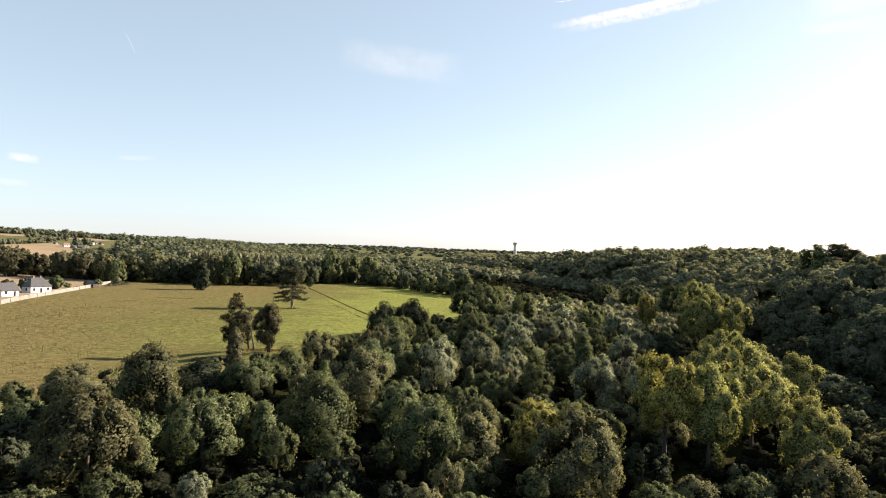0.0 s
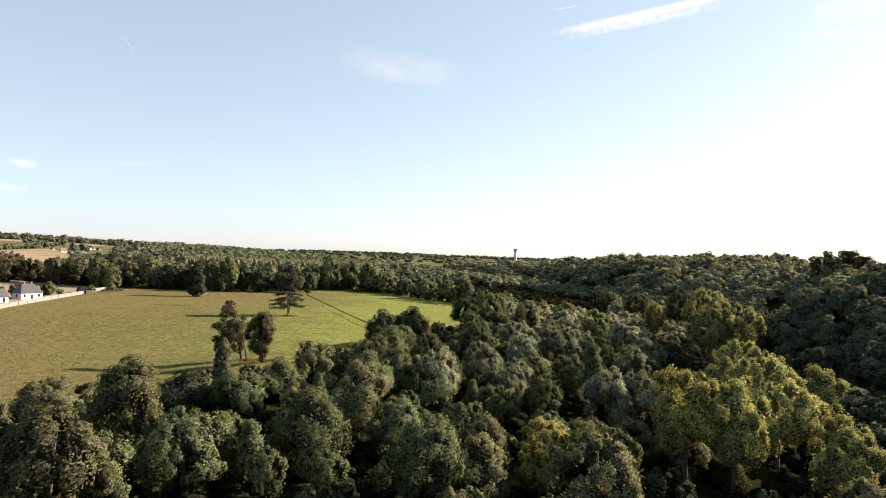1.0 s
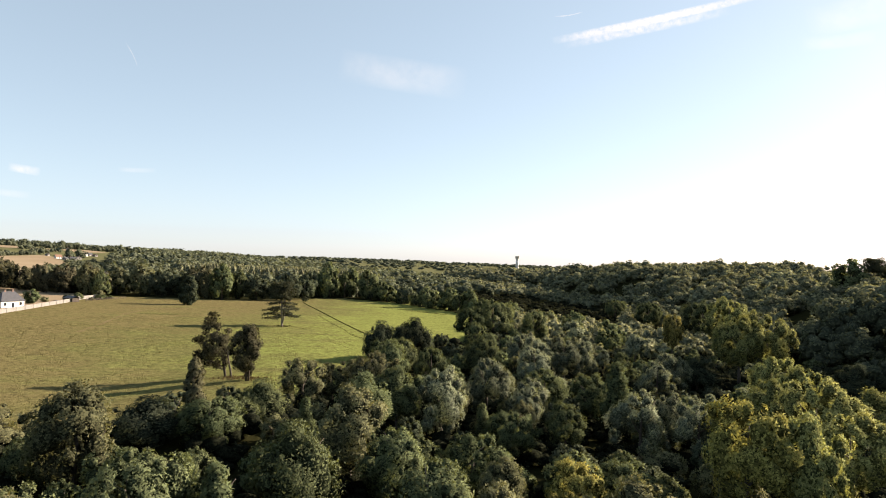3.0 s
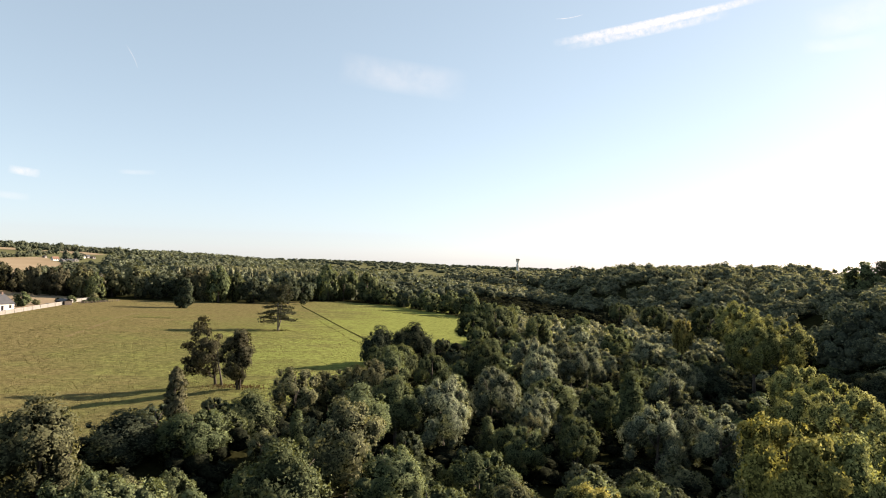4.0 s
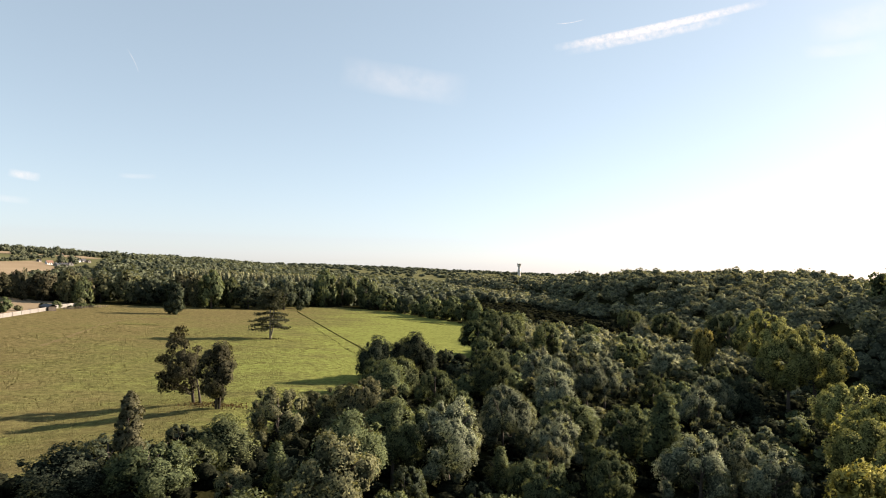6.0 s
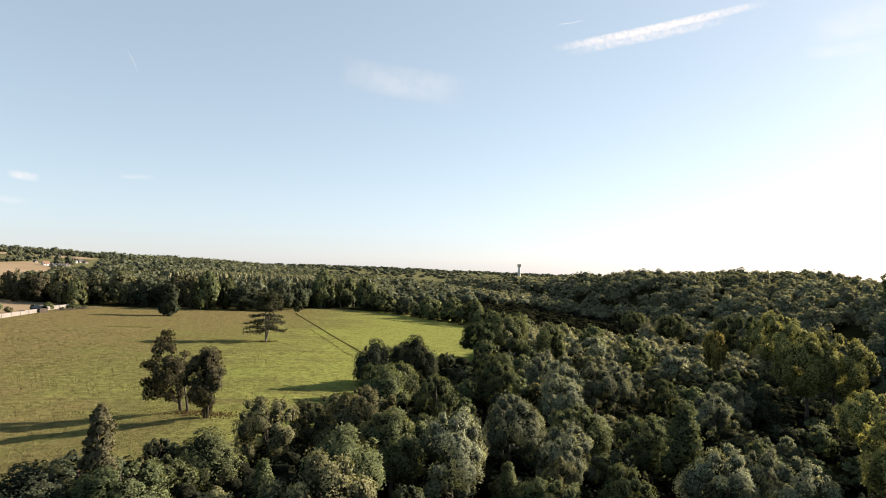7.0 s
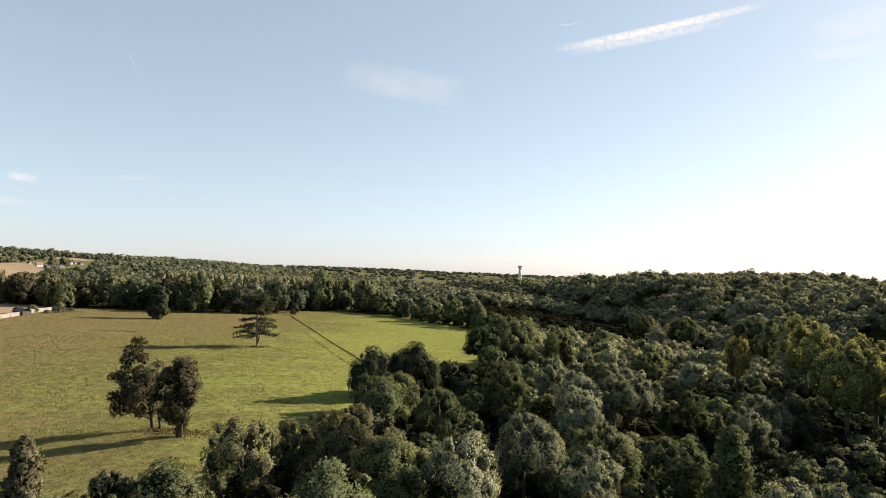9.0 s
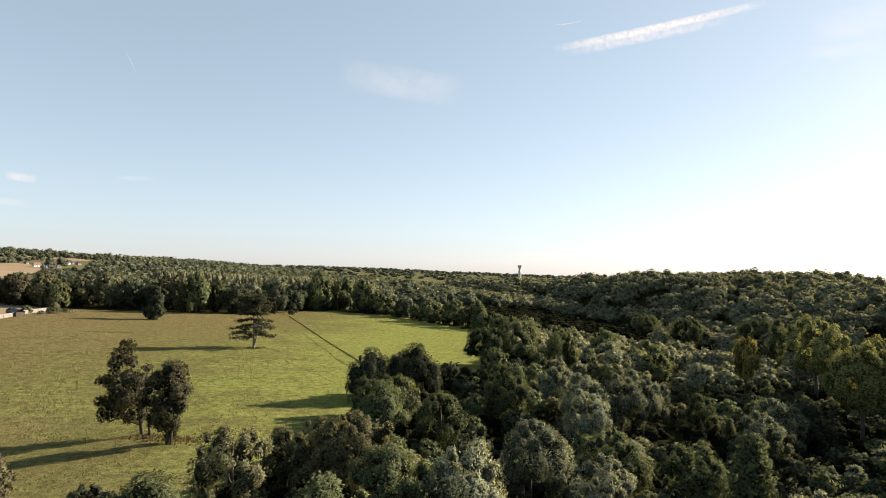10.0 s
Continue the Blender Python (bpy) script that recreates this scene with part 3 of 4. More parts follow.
grow("g", [(-0.3, 85, 9.2, 5.0), (-6.4, 107, 6.5, 4.5), (-17.4, 98.5, 7.2, 5.0), (-30.5, 87, 7.6, 5.4), (-37, 78, 6.8, 4.0),
           (-34.7, 117, 7.0, 4.4), (-31.4, 130, 6.5, 4.0), (-13, 121.5, 9.6, 4.2), (-9.6, 136, 9.2, 4.0), (3.5, 114, 4.6, 4.5), (9.5, 126.5, 5.3, 3.6),
           (18, 127, 6.9, 3.2), (20.5, 97.5, 6.6, 3.4), (18.8, 160.5, 6.8, 4.4), (26.4, 151, 8.0, 4.0), (43.5, 198.5, 6.2, 3.2), (100, 298, 16.2, 7.5)])
grow("g", [(61, 301, 6.6, 4.5), (61, 282, 5.2, 4.0), (6.6, 199.5, 7.8, 4.5), (7.5, 216.5, 8.5, 4.5), (-6, 172.5, 8.8, 4.0),
           (-15.5, 175.5, 8.4, 4.0), (-14.7, 187, 8.8, 4.5), (-20, 190.5, 7.6, 4.0), (4.5, 228.5, 10.2, 3.6), (12, 271, 15.2, 7.6), (4, 265, 12.6, 5.6), (24, 341, 8.6, 5.0),
           (28, 281, 11.2, 6.0), (48, 308, 7.2, 5.0), (53, 333, 8.4, 5.0), (94, 434, 8.0, 6.0), (95, 361, 12.0, 6.0), (87, 402, 11.2, 6.0), (56, 272, 6.2, 4.2)])
grow("d", [(-22, 206, 9.8, 4.5), (-12.7, 210, 10.8, 4.8), (62, 195, 4.6, 4.5), (-43, 115, 6.0, 4.6), (98, 187, 5.8, 5.0), (-17, 214, 8.6, 4.4)])
grow("w", [(-2, 138.5, 9.6, 5.2), (6.6, 153.5, 9.6, 4.6), (15, 147, 6.9, 3.8), (13.2, 142, 6.2, 3.4), (18.5, 180.5, 9.1, 4.4), (19.4, 192.5, 10.3, 4.4),
           (27.7, 195, 10.1, 4.4), (32, 196, 9.3, 3.6), (17.2, 213.5, 8.6, 4.8), (31, 132, 8.3, 4.6), (36.6, 135.5, 7.6, 3.8), (40, 131, 7.6, 4.2),
           (51.5, 187, 8.2, 4.2), (47.5, 180.5, 6.6, 4.2), (54.5, 189, 7.6, 3.6), (45, 288, 7.2, 5.0), (57.5, 240, 7.2, 3.6)])
grow("k", [(-23.5, 91, 5.3, 2.8), (29.6, 143, 10.9, 3.4)])


def wood_edge(y):
    return float(np.interp(y, [40, 100, 110, 122, 135, 150, 170, 190, 205, 225, 238, 252, 300, 360, 400],
                           [-130, -100, -64, -46, -38, -26, -20, -19, -22, -26, -14, 6, 8, 14, 20]))


def river_x(y):
    return float(np.interp(y, [40, 120, 150, 181, 198, 215, 250, 330, 420], [70, 50, 44, 39, 38.4, 42, 62, 74, 80]))


def fill_wood():
    """The rest of the wood: trees at uneven spacing between those above, lower than they are."""
    rng = random.Random(5)
    cells = []
    y = 46.0
    while y < 262:
        gap = 6.0 if y < 176 else 6.8
        x = wood_edge(y)
        while x < min(float(foot(y)) + 4, 0.8 * y + 35):
            cells.append((x + rng.uniform(-2.4, 2.4), y + rng.uniform(-2.4, 2.4)))
            x += gap
        y += gap
    for x, y in cells:
        if x < wood_edge(y) + 1 or x < -0.8 * y - 25 or abs(x - river_x(y)) < 2.6:
            continue
        r = rng.choice((rng.uniform(1.8, 2.8), rng.uniform(2.6, 4.0)))
        if any((x - a) ** 2 + (y - b) ** 2 < (0.72 * (r + c)) ** 2 for a, b, c in TREES):
            continue
        if rng.random() < (0.3 if x > river_x(y) + 4 else 0.25):
            continue
        h = rng.uniform(2.2, 3.6) + 0.5 * float(dip(x, y))
        if x < river_x(y) and rng.random() < 0.5:
            h += rng.uniform(1.5, 3.5)
        # beyond the river mostly dark leaf kinds, to imitate trees in shade
        kind = rng.choices("gowdk", (40, 20, 5, 29, 6) if x < river_x(y) + 4 else (22, 10, 8, 57, 3))[0]
        grow(kind, [(x, y, h, r if kind != "k" else r * 0.7)], low=True)


fill_wood()


# ---- far woods, each one body of foliage ----
def far_template(seed, cards, size, lobes, seg, lobe=0.46, radius=5.0, height=10.0, shape="round"):
    rng = np.random.default_rng(seed)
    (v, f, n), cs, rs = crown_cards(rng, radius, height * 0.1, height, shape, lobes, cards, size, 0.8, lobe, 0.0, 0.5, 0.08)
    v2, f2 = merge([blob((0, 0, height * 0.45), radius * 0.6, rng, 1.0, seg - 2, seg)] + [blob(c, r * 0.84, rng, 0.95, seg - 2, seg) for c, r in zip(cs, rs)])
    return np.vstack([v, np.array(v2)]), f, [tuple(i + len(v) for i in q) for q in f2], np.vstack([n, np.zeros((len(v2), 3))])


SCARP = [far_template(70 + i, 520, 0.62, 9, 6, 0.54) for i in range(4)]
FAR = [far_template(40 + i, 300, 0.85, 8, 6, 0.52) for i in range(4)]
UNDER = [far_template(60 + i, 44, 0.5, 2, 5) for i in range(3)]
FARTHEST = [far_template(56 + i, 24, 1.0, 3, 5, 0.7) for i in range(3)]
COLUMN = [far_template(80 + i, 170, 0.62, 9, 5, 0.6, 3.0, 10.0, "column") for i in range(3)]
FARTHER = [far_template(50 + i, 70, 1.0, 5, 5, 0.6) for i in range(4)]


def woods(name, places, label, mat, templates, h=(7.5, 11.5), r=(4.5, 7), group="", wave=0.28):
    """Many crowns, joined into one body of foliage."""
    rng = np.random.default_rng(len(places))
    verts, norms, faces, slots, n = [], [], [], [], 0
    for k, (x, y) in enumerate(places):
        tv, quads, rest, tn = templates[k % len(templates)]
        a = rng.uniform(0, 6.28)
        c, s = math.cos(a), math.sin(a)
        grown = rng.uniform(0, 1)
        rr, hh = (r[0] + (r[1] - r[0]) * grown) / 5.0, (h[0] + (h[1] - h[0]) * (0.6 * grown + 0.4 * rng.uniform(0, 1))) / 10.0
        swell = math.sin(x * 0.047 + 1.4 * math.sin(y * 0.019)) * math.sin(y * 0.041 + 1.1 * math.sin(x * 0.023))
        hh *= 1 + wave * swell
        v = np.empty_like(tv)
        v[:, 0] = (tv[:, 0] * c - tv[:, 1] * s) * rr + x
        v[:, 1] = (tv[:, 0] * s + tv[:, 1] * c) * rr + y
        v[:, 2] = tv[:, 2] * hh + hgt(x, y) - 0.4
        verts.append(v)
        norms.append(np.stack([tn[:, 0] * c - tn[:, 1] * s, tn[:, 0] * s + tn[:, 1] * c, tn[:, 2]], 1))
        faces += (quads + n).tolist()
        slots += [0] * len(quads) + [1] * len(rest)
        faces += [tuple(i + n for i in q) for q in rest]
        n += len(v)
    ob = mesh_object(name, np.vstack(verts).tolist(), faces, [mat, SHADED_HEARTS[mat.name]], None, slots)
    face_out(ob.data, np.vstack(norms))
    return tagged(ob, label, "woods", group, "stuff")


def scatter(ring, gap, seed, jitter=0.5):
    rng = random.Random(seed)
    xs, ys = [p[0] for p in ring], [p[1] for p in ring]
    out = []
    y = min(ys)
    row = 0
    while y < max(ys):
        x = min(xs) + (gap / 2 if row % 2 else 0)
        while x < max(xs):
            p = (x + rng.uniform(-jitter, jitter) * gap, y + rng.uniform(-jitter, jitter) * gap)
            if rng.random() > 0.12 and bool(inside(p[0], p[1], ring)) and -0.74 * p[1] - 60 < p[0] < 0.72 * p[1] + 110:
                out.append(p)
            x += gap
        y += gap * 0.87
        row += 1
    return out


def near_crest(ring, gap, seed, deep):
    """Places on the scarp, no deeper than that behind its foot."""
    return [p for p in scatter(ring, gap, seed) if p[0] - float(foot(p[1])) < deep]


def line_of(points, gap, seed, wide=2.0):
    rng = random.Random(seed)
    out = []
    for (x0, y0), (x1, y1) in zip(points, points[1:]):
        k = max(1, int(math.hypot(x1 - x0, y1 - y0) / gap))
        for i in range(k):
            u = (i + rng.uniform(-0.3, 0.3)) / k
            out.append((x0 + (x1 - x0) * u + rng.uniform(-wide, wide), y0 + (y1 - y0) * u + rng.uniform(-wide, wide)))
    return out


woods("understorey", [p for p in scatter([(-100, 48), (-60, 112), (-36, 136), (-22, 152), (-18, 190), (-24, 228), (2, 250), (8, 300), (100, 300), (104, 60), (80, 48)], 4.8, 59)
                      if abs(p[0] - river_x(p[1])) > 2.5], "shrubby undergrowth in a near-black shade colour between the trees of the wood", M_SHADE_SCRUB, UNDER, (2.8, 5.2), (2.7, 4.2))
# wooded scarp to the east, from its foot over the crest
SCARP_NEAR = [far_template(90 + i, 1300, 0.40, 16, 6, 0.42) for i in range(3)]
# the darker far-wood leaf here imitates the slope's deep shadow
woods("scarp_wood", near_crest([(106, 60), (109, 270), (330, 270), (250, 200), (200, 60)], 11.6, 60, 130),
      "dense mixed woodland low on the steep valley side, its leaf colour darkened for shade", M_FARWOODS, SCARP_NEAR, (8, 13), (5.2, 7.6), wave=0.1)
woods("scarp_wood", near_crest([(109, 270), (110, 300), (100, 430), (78, 530), (46, 640), (300, 640), (330, 400), (330, 270)], 12.8, 61, 130),
      "dense mixed woodland on the steep valley side", M_WOODS, SCARP, (7.5, 11.5), (5.6, 8.6), wave=0.08)
woods("scarp_wood", near_crest([(46, 640), (5, 800), (-30, 1000), (-60, 1250), (420, 1250), (520, 760), (300, 640)], 15.5, 62, 220),
      "dense dark woodland on the far valley side", M_WOODS, FARTHER, (8, 12), (7, 10), wave=0.12)
woods("valley_wood", [p for p in scatter([(8, 262), (14, 360), (22, 398), (80, 352), (98, 420), (106, 262)], 6.8, 60)
                      if all((p[0] - a) ** 2 + (p[1] - b) ** 2 > (c + 2) ** 2 for a, b, c in TREES)],
      "mixed green trees in the far end of the valley wood", M_WOODS, FAR, (5, 9), (3, 4.6))
# woodland behind the meadow and on the western hill
woods("meadow_wood", scatter([(-212, 410), (-142, 440), (-92, 512), (-50, 488), (-62, 560), (-80, 700), (-380, 700), (-318, 590)], 15, 63, 0.45),
      "tall green woodland behind the meadow", M_FARWOODS, FAR, (8, 18), (4.5, 9.5))
woods("hill_wood", scatter([(-380, 700), (-80, 700), (-90, 1000), (-250, 1250), (-560, 1350), (-520, 1060), (-440, 800)], 15, 64),
      "dark green woodland covering the western hill", M_FARWOODS, FARTHER, (14, 17.5), (8.5, 13), wave=0.12)
woods("valley_wood", scatter([(-62, 560), (-46, 552), (-6, 610), (30, 660), (10, 700), (-14, 720), (-34, 1000), (-64, 1250), (-200, 1300), (-90, 1000)], 14, 65),
      "bright green poplars and mixed woodland in the far valley", M_FARWOODS, FARTHER, (9, 15), (7.5, 12))
BELT = scatter([(-208, 397), (-212, 412), (-300, 452), (-380, 545), (-460, 560), (-460, 520), (-300, 422)], 9.5, 68)
# scrub added in shade colour, in place of a field that lies in shadow
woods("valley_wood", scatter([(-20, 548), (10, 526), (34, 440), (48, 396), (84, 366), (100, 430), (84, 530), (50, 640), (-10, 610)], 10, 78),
      "low scrub in a near-black colour, standing in for the shaded valley floor", M_SHADE_SCRUB, FARTHER, (3, 5), (4, 6.5))
woods("tree_row", scatter([(-318, 480), (-395, 610), (-440, 740), (-415, 735), (-300, 560), (-285, 480)], 11, 79),
      "clump of dark trees beside the stubble field", M_FARWOODS, FAR, (5, 7.5), (3.5, 5.5))
woods("tree_belt", [p for p in BELT if p[0] > -262], "belt of dark mixed trees between two stubble fields", M_DUSKY, FAR, (9, 13.5), (4, 6))
woods("poplar_plantation", scatter([(-262, 588), (-95, 566), (-86, 640), (-250, 660)], 7.0, 81, 0.25), "plantation of tall slim poplars behind the meadow wood", M_WOODS, COLUMN, (19, 21.5), (3.2, 4.2), wave=0.0)
woods("tree_belt", [p for p in BELT if p[0] <= -262], "lower end of the dark tree belt between two stubble fields", M_DUSKY, FAR, (9, 12.5), (4, 6))
woods("skyline_wood", scatter([(-1500, 1180), (-880, 1160), (-700, 1200), (-600, 1300), (-640, 1400), (-1500, 1350)], 17, 69),
      "line of woodland on the western skyline", M_FARWOODS, FARTHER, (8, 12), (5, 8))
woods("tree_row", line_of([(-566, 770), (-576, 876)], 7, 70, 3) + line_of([(-690, 1000), (-730, 1080)], 9, 71, 4)
      + line_of([(-600, 900), (-632, 985)], 9, 74, 12) + line_of([(-512, 852), (-556, 935)], 9, 75, 12),
      "rows of dark trees across the stubble and by the village", M_FARWOODS, FARTHER, (6, 10), (3.5, 5.5))
woods("tree_row", line_of([(-425, 690), (-456, 768), (-475, 830)], 8, 76, 6) + line_of([(-470, 770), (-482, 796)], 6, 77, 3) + line_of([(-520, 850), (-545, 885)], 7, 80, 4),
      "low hedge trees below the village", M_FARWOODS, FARTHER, (3, 5.5), (2.6, 4.2))
woods("horizon_wood", [p for p in scatter([(-1700, 1500), (-300, 1500), (1000, 1500), (2000, 2900), (-2200, 2900)], 52, 67, 0.5) if math.sin(p[0] * 0.006 + 1.0) * math.sin(p[1] * 0.009 + p[0] * 0.001) < 0.5 and not (-210 < p[0] < 170 and p[1] < 1800)],
      "patchy distant woods on the plateau", M_FARWOODS, FARTHEST, (8, 13), (11, 22), wave=0.0)

# fields
drape("field", [(-182, 255), (-214, 397), (-330, 432), (-420, 300)], M_STUBBLE, "pale tan stubble field above the garden wall")
drape("field", [(-340, 520), (-448, 745), (-562, 868), (-560, 560)], M_STUBBLE, "broad tan stubble field on the western slope", 0.3, 30, 24)
drape("field", [(-715, 1000), (-690, 1110), (-830, 1180), (-900, 1060)], M_STUBBLE, "upper tan stubble field below the skyline wood", 0.4)
drape("field", [(-618, 1035), (-640, 1150), (-790, 1300), (-700, 1100)], M_STUBBLE, "small tan stubble field above the village", 0.4)
drape("field", [(-190, 1500), (50, 1500), (60, 1780), (-190, 1780)], M_PASTURE, "pale green far pasture", 0.4)
drape("field", [(62, 1540), (150, 1540), (160, 1740), (64, 1740)], M_STUBBLE, "narrow pale far field", 0.6)


def build_river():
    ys = np.linspace(164, 200, 19)
    v, f = [], []
    for y in ys:
        x = river_x(y) + 0.6 * math.sin(y * 0.13)
        w = 1.5 + 0.4 * math.sin(y * 0.31)
        z = hgt(x, y) + 0.1
        v += [(x - w, y, z), (x + w, y, z)]
    for k in range(len(ys) - 1):
        f.append((2 * k, 2 * k + 1, 2 * k + 3, 2 * k + 2))
    return tagged(mesh_object("water", v, f, [M_WATER], None, None, True), "narrow still stream between the trees", "water", kind="structure")


build_river()

# ---- trees along the meadow ----
EDGE = "trees along the meadow's far edge"
rng_edge = random.Random(8)
KINDS["L"] = (dyed(mid_a, "lime_tree_m", M_BRIGHT),)
KINDS["R"] = (dyed(mid_b, "russet_tree_m", M_DUSKY), dyed(mid_a, "russet_tree_n", M_DUSKY))
LOOKS = {"G": "tall rounded green tree at the meadow's far edge", "O": "broad olive-green tree at the meadow's far edge", "D": "dense dark green tree at the meadow's far edge",
         "R": "dusky brown-green tree at the meadow's far edge", "L": "tall bright green poplar at the meadow's far end"}
for kind, rows in {
    "O": [(-214, 415, 15.5, 7.5), (-202, 420, 17.6, 8.0), (-224, 398, 16.5, 5.6), (-159, 421, 17, 5.2)],
    "G": [(-148, 414, 20.5, 7.4), (-142, 428, 17, 4.8), (-90, 503, 18.6, 5.2), (-72, 497, 20.0, 8.0), (-60, 486, 14.5, 5.4), (-214, 398, 14.0, 5.2)],
    "D": [(-188, 420, 16.3, 6.8), (-178, 431, 14.5, 5.8), (-131, 427, 14.8, 8.3), (-121, 437, 13.5, 6.4), (-112, 436, 15.6, 6.5), (-108, 456, 14, 6.4), (-112, 480, 18, 7.0), (-122, 470, 17, 7)],
    "R": [(-168, 426, 19.4, 9.2), (-240, 402, 17, 7.0), (-257, 407, 17.2, 6.2), (-274, 412, 15.2, 6.4), (-283, 404, 13.4, 7.0), (-296, 412, 14, 6.5), (-310, 420, 13, 6.5), (-230, 410, 17.5, 6.0), (-248, 399, 13, 5.0)],
    "L": [(-99.5, 494, 24.0, 8.2), (-86, 512, 21, 6.0)],
}.items():
    for x, y, h, r in rows:
        t = plant(rng_edge.choice(KINDS[kind]), x, y, h, r, rng_edge.uniform(0, 6.2), LOOKS[kind], EDGE, least=0.98)
        t.name = "border_tree"
HEDGE = [(-55, 478, 12.3, 6.4), (-40.5, 461, 12.2, 6.0), (-24, 436, 12.3, 6.4), (-9.6, 424, 13.0, 7.0), (3, 411, 13.4, 5.6)]
for x, y in line_of([(-66, 490), (-46, 472), (-22, 438), (2, 408), (30, 376), (62, 352)], 6.5, 66, 1.6):
    if all((x - a) ** 2 + (y - b) ** 2 > 25 for a, b, _, _ in HEDGE):
        HEDGE.append((x, y, rng_edge.uniform(6.5, 11), rng_edge.uniform(3.6, 5.4)))
for x, y, h, r in HEDGE:
    t = plant(rng_edge.choice(KINDS["G"] + KINDS["D"]), x, y, h, r, rng_edge.uniform(0, 6.2),
              "leafy shrubby tree in the overgrown hedge", "hedge trees beside the meadow", least=1.0)
    t.name = "hedge_tree"


def lobed_tree(name, mat, x, y, seed, lobes, stems, leaves, size, label, bark=None, rough=0.45, heart=0.7, wide=1.0, tall=1.0):
    """A single tree whose crown has the given lobes (east, height, radius); stems: limbs through given points."""
    rng = np.random.default_rng(seed)
    root = new(name)
    root.location = (x, y, hgt(x, y) - 0.05)
    root.scale = (wide, wide, tall)
    v, f = merge([tube(p, r, 8) for p, r in stems])
    mesh_object("trunk", v, f, [bark or M_BARK], root, None, True)
    cs, rs = [], []
    for e, z, r in lobes:
        back = rng.uniform(-1, 1) * 1.2
        for k in range(5):
            o = unit(rng.normal(size=3)) * r * 0.62
            cs.append((e + o[0], back + 1.3 * o[1], z + o[2]))
            rs.append(r * rng.uniform(0.4, 0.8))
    cs, rs = np.array(cs), np.array(rs)
    cards = [lobe_cards(rng, cs, rs, leaves, size, 0.62, 0.0, rough, 0.1, 0.6, 0.5, buds=3)[0]]
    crown_mesh(root, mat, cards, [blob(c, r * heart, rng, 1.0, 5, 8) for c, r in zip(cs, rs)])
    v, f = merge([tube([(0, 0, max(1.0, c[2] * 0.45)), (c[0] * 0.5, c[1] * 0.5, c[2] * 0.75), tuple(c)], [0.13, 0.09, 0.03], 4) for c in cs[::5]])
    mesh_object("branches", v, f, [bark or M_BARK], root, None, True)
    return tagged(root, label, "tree")


lobed_tree("parkland_tree", M_DUSKY, -53.4, 172.2, 31,
           [(-3.95, 13.4, 1.7), (-4.25, 11.8, 1.4), (-1.60, 12.0, 1.1), (-5.60, 9.4, 1.5), (-3.20, 9.7, 1.7), (-6.80, 8.3, 1.1), (-4.40, 7.3, 2.0),
            (-2.00, 8.2, 1.8), (-6.40, 5.5, 1.0), (-4.70, 5.0, 1.7), (-2.30, 5.2, 2.0), (-5.30, 3.2, 1.3), (-0.40, 8.8, 1.4), (-0.80, 5.8, 1.6), (-2.10, 3.0, 1.3), (-0.40, 3.6, 1.3), (-3.70, 2.9, 1.2), (-0.30, 10.6, 1.0)],
           [([(0, 0, -0.4), (-0.4, 0, 3), (-1.6, 0, 8), (-2.4, 0, 13)], [0.32, 0.23, 0.15, 0.05]), ([(1.6, -0.5, -0.4), (1.2, -0.3, 2), (0.3, 0, 6), (0, 0, 10)], [0.26, 0.2, 0.13, 0.04])],
           11500, 0.27, "open-crowned dusky green tree standing in the meadow", rough=0.8, heart=0.34, tall=0.95)
lobed_tree("ivied_tree", M_DUSKY, -46.4, 165.9, 32,
           [(0.70, 11.3, 1.5), (0.30, 10.2, 1.8), (0.40, 6.9, 2.0), (-1.10, 10.6, 1.6), (1.90, 10.0, 1.5), (-2.30, 9.2, 1.7), (0.10, 8.6, 1.9), (2.20, 8.0, 1.5), (-3.20, 7.2, 1.5), (-1.00, 6.6, 1.9), (1.70, 6.0, 1.6),
            (-2.60, 5.0, 1.6), (0.30, 4.6, 1.8), (-1.20, 3.2, 1.5), (1.20, 3.6, 1.2), (-0.30, 1.7, 1.1), (0.40, 2.4, 1.1)],
           [([(0, 0, -0.4), (0.1, 0, 3), (0.3, 0, 7), (0.9, 0, 11)], [0.3, 0.24, 0.15, 0.05]), ([(0.5, 0.2, -0.4), (0.7, 0.1, 2), (1.2, 0, 6)], [0.22, 0.18, 0.06])],
           12500, 0.25, "dense narrow dusky tree clad to the ground in the meadow", rough=0.7, heart=0.6, wide=0.9, tall=0.96)
lobed_tree("field_tree", M_DARK, -147, 364, 33,
           [(1.5, 13.6, 2.3), (-0.6, 12.0, 1.7), (2.6, 9.8, 2.7), (-1.7, 9.8, 2.1), (1.8, 5.7, 3.1), (-1.7, 5.7, 2.9), (-0.2, 3.0, 2.5), (-3.0, 3.0, 1.6), (2.6, 3.4, 2.1), (-1.6, 1.7, 2.0), (1.4, 1.7, 2.0), (0.0, 7.8, 2.6)],
           [([(0, 0, -0.4), (0, 0, 4), (0.3, 0, 9), (1, 0, 13)], [0.45, 0.35, 0.22, 0.05])],
           5200, 0.46, "dark dense tree clad to the ground, alone in the meadow", rough=0.7, heart=0.8)


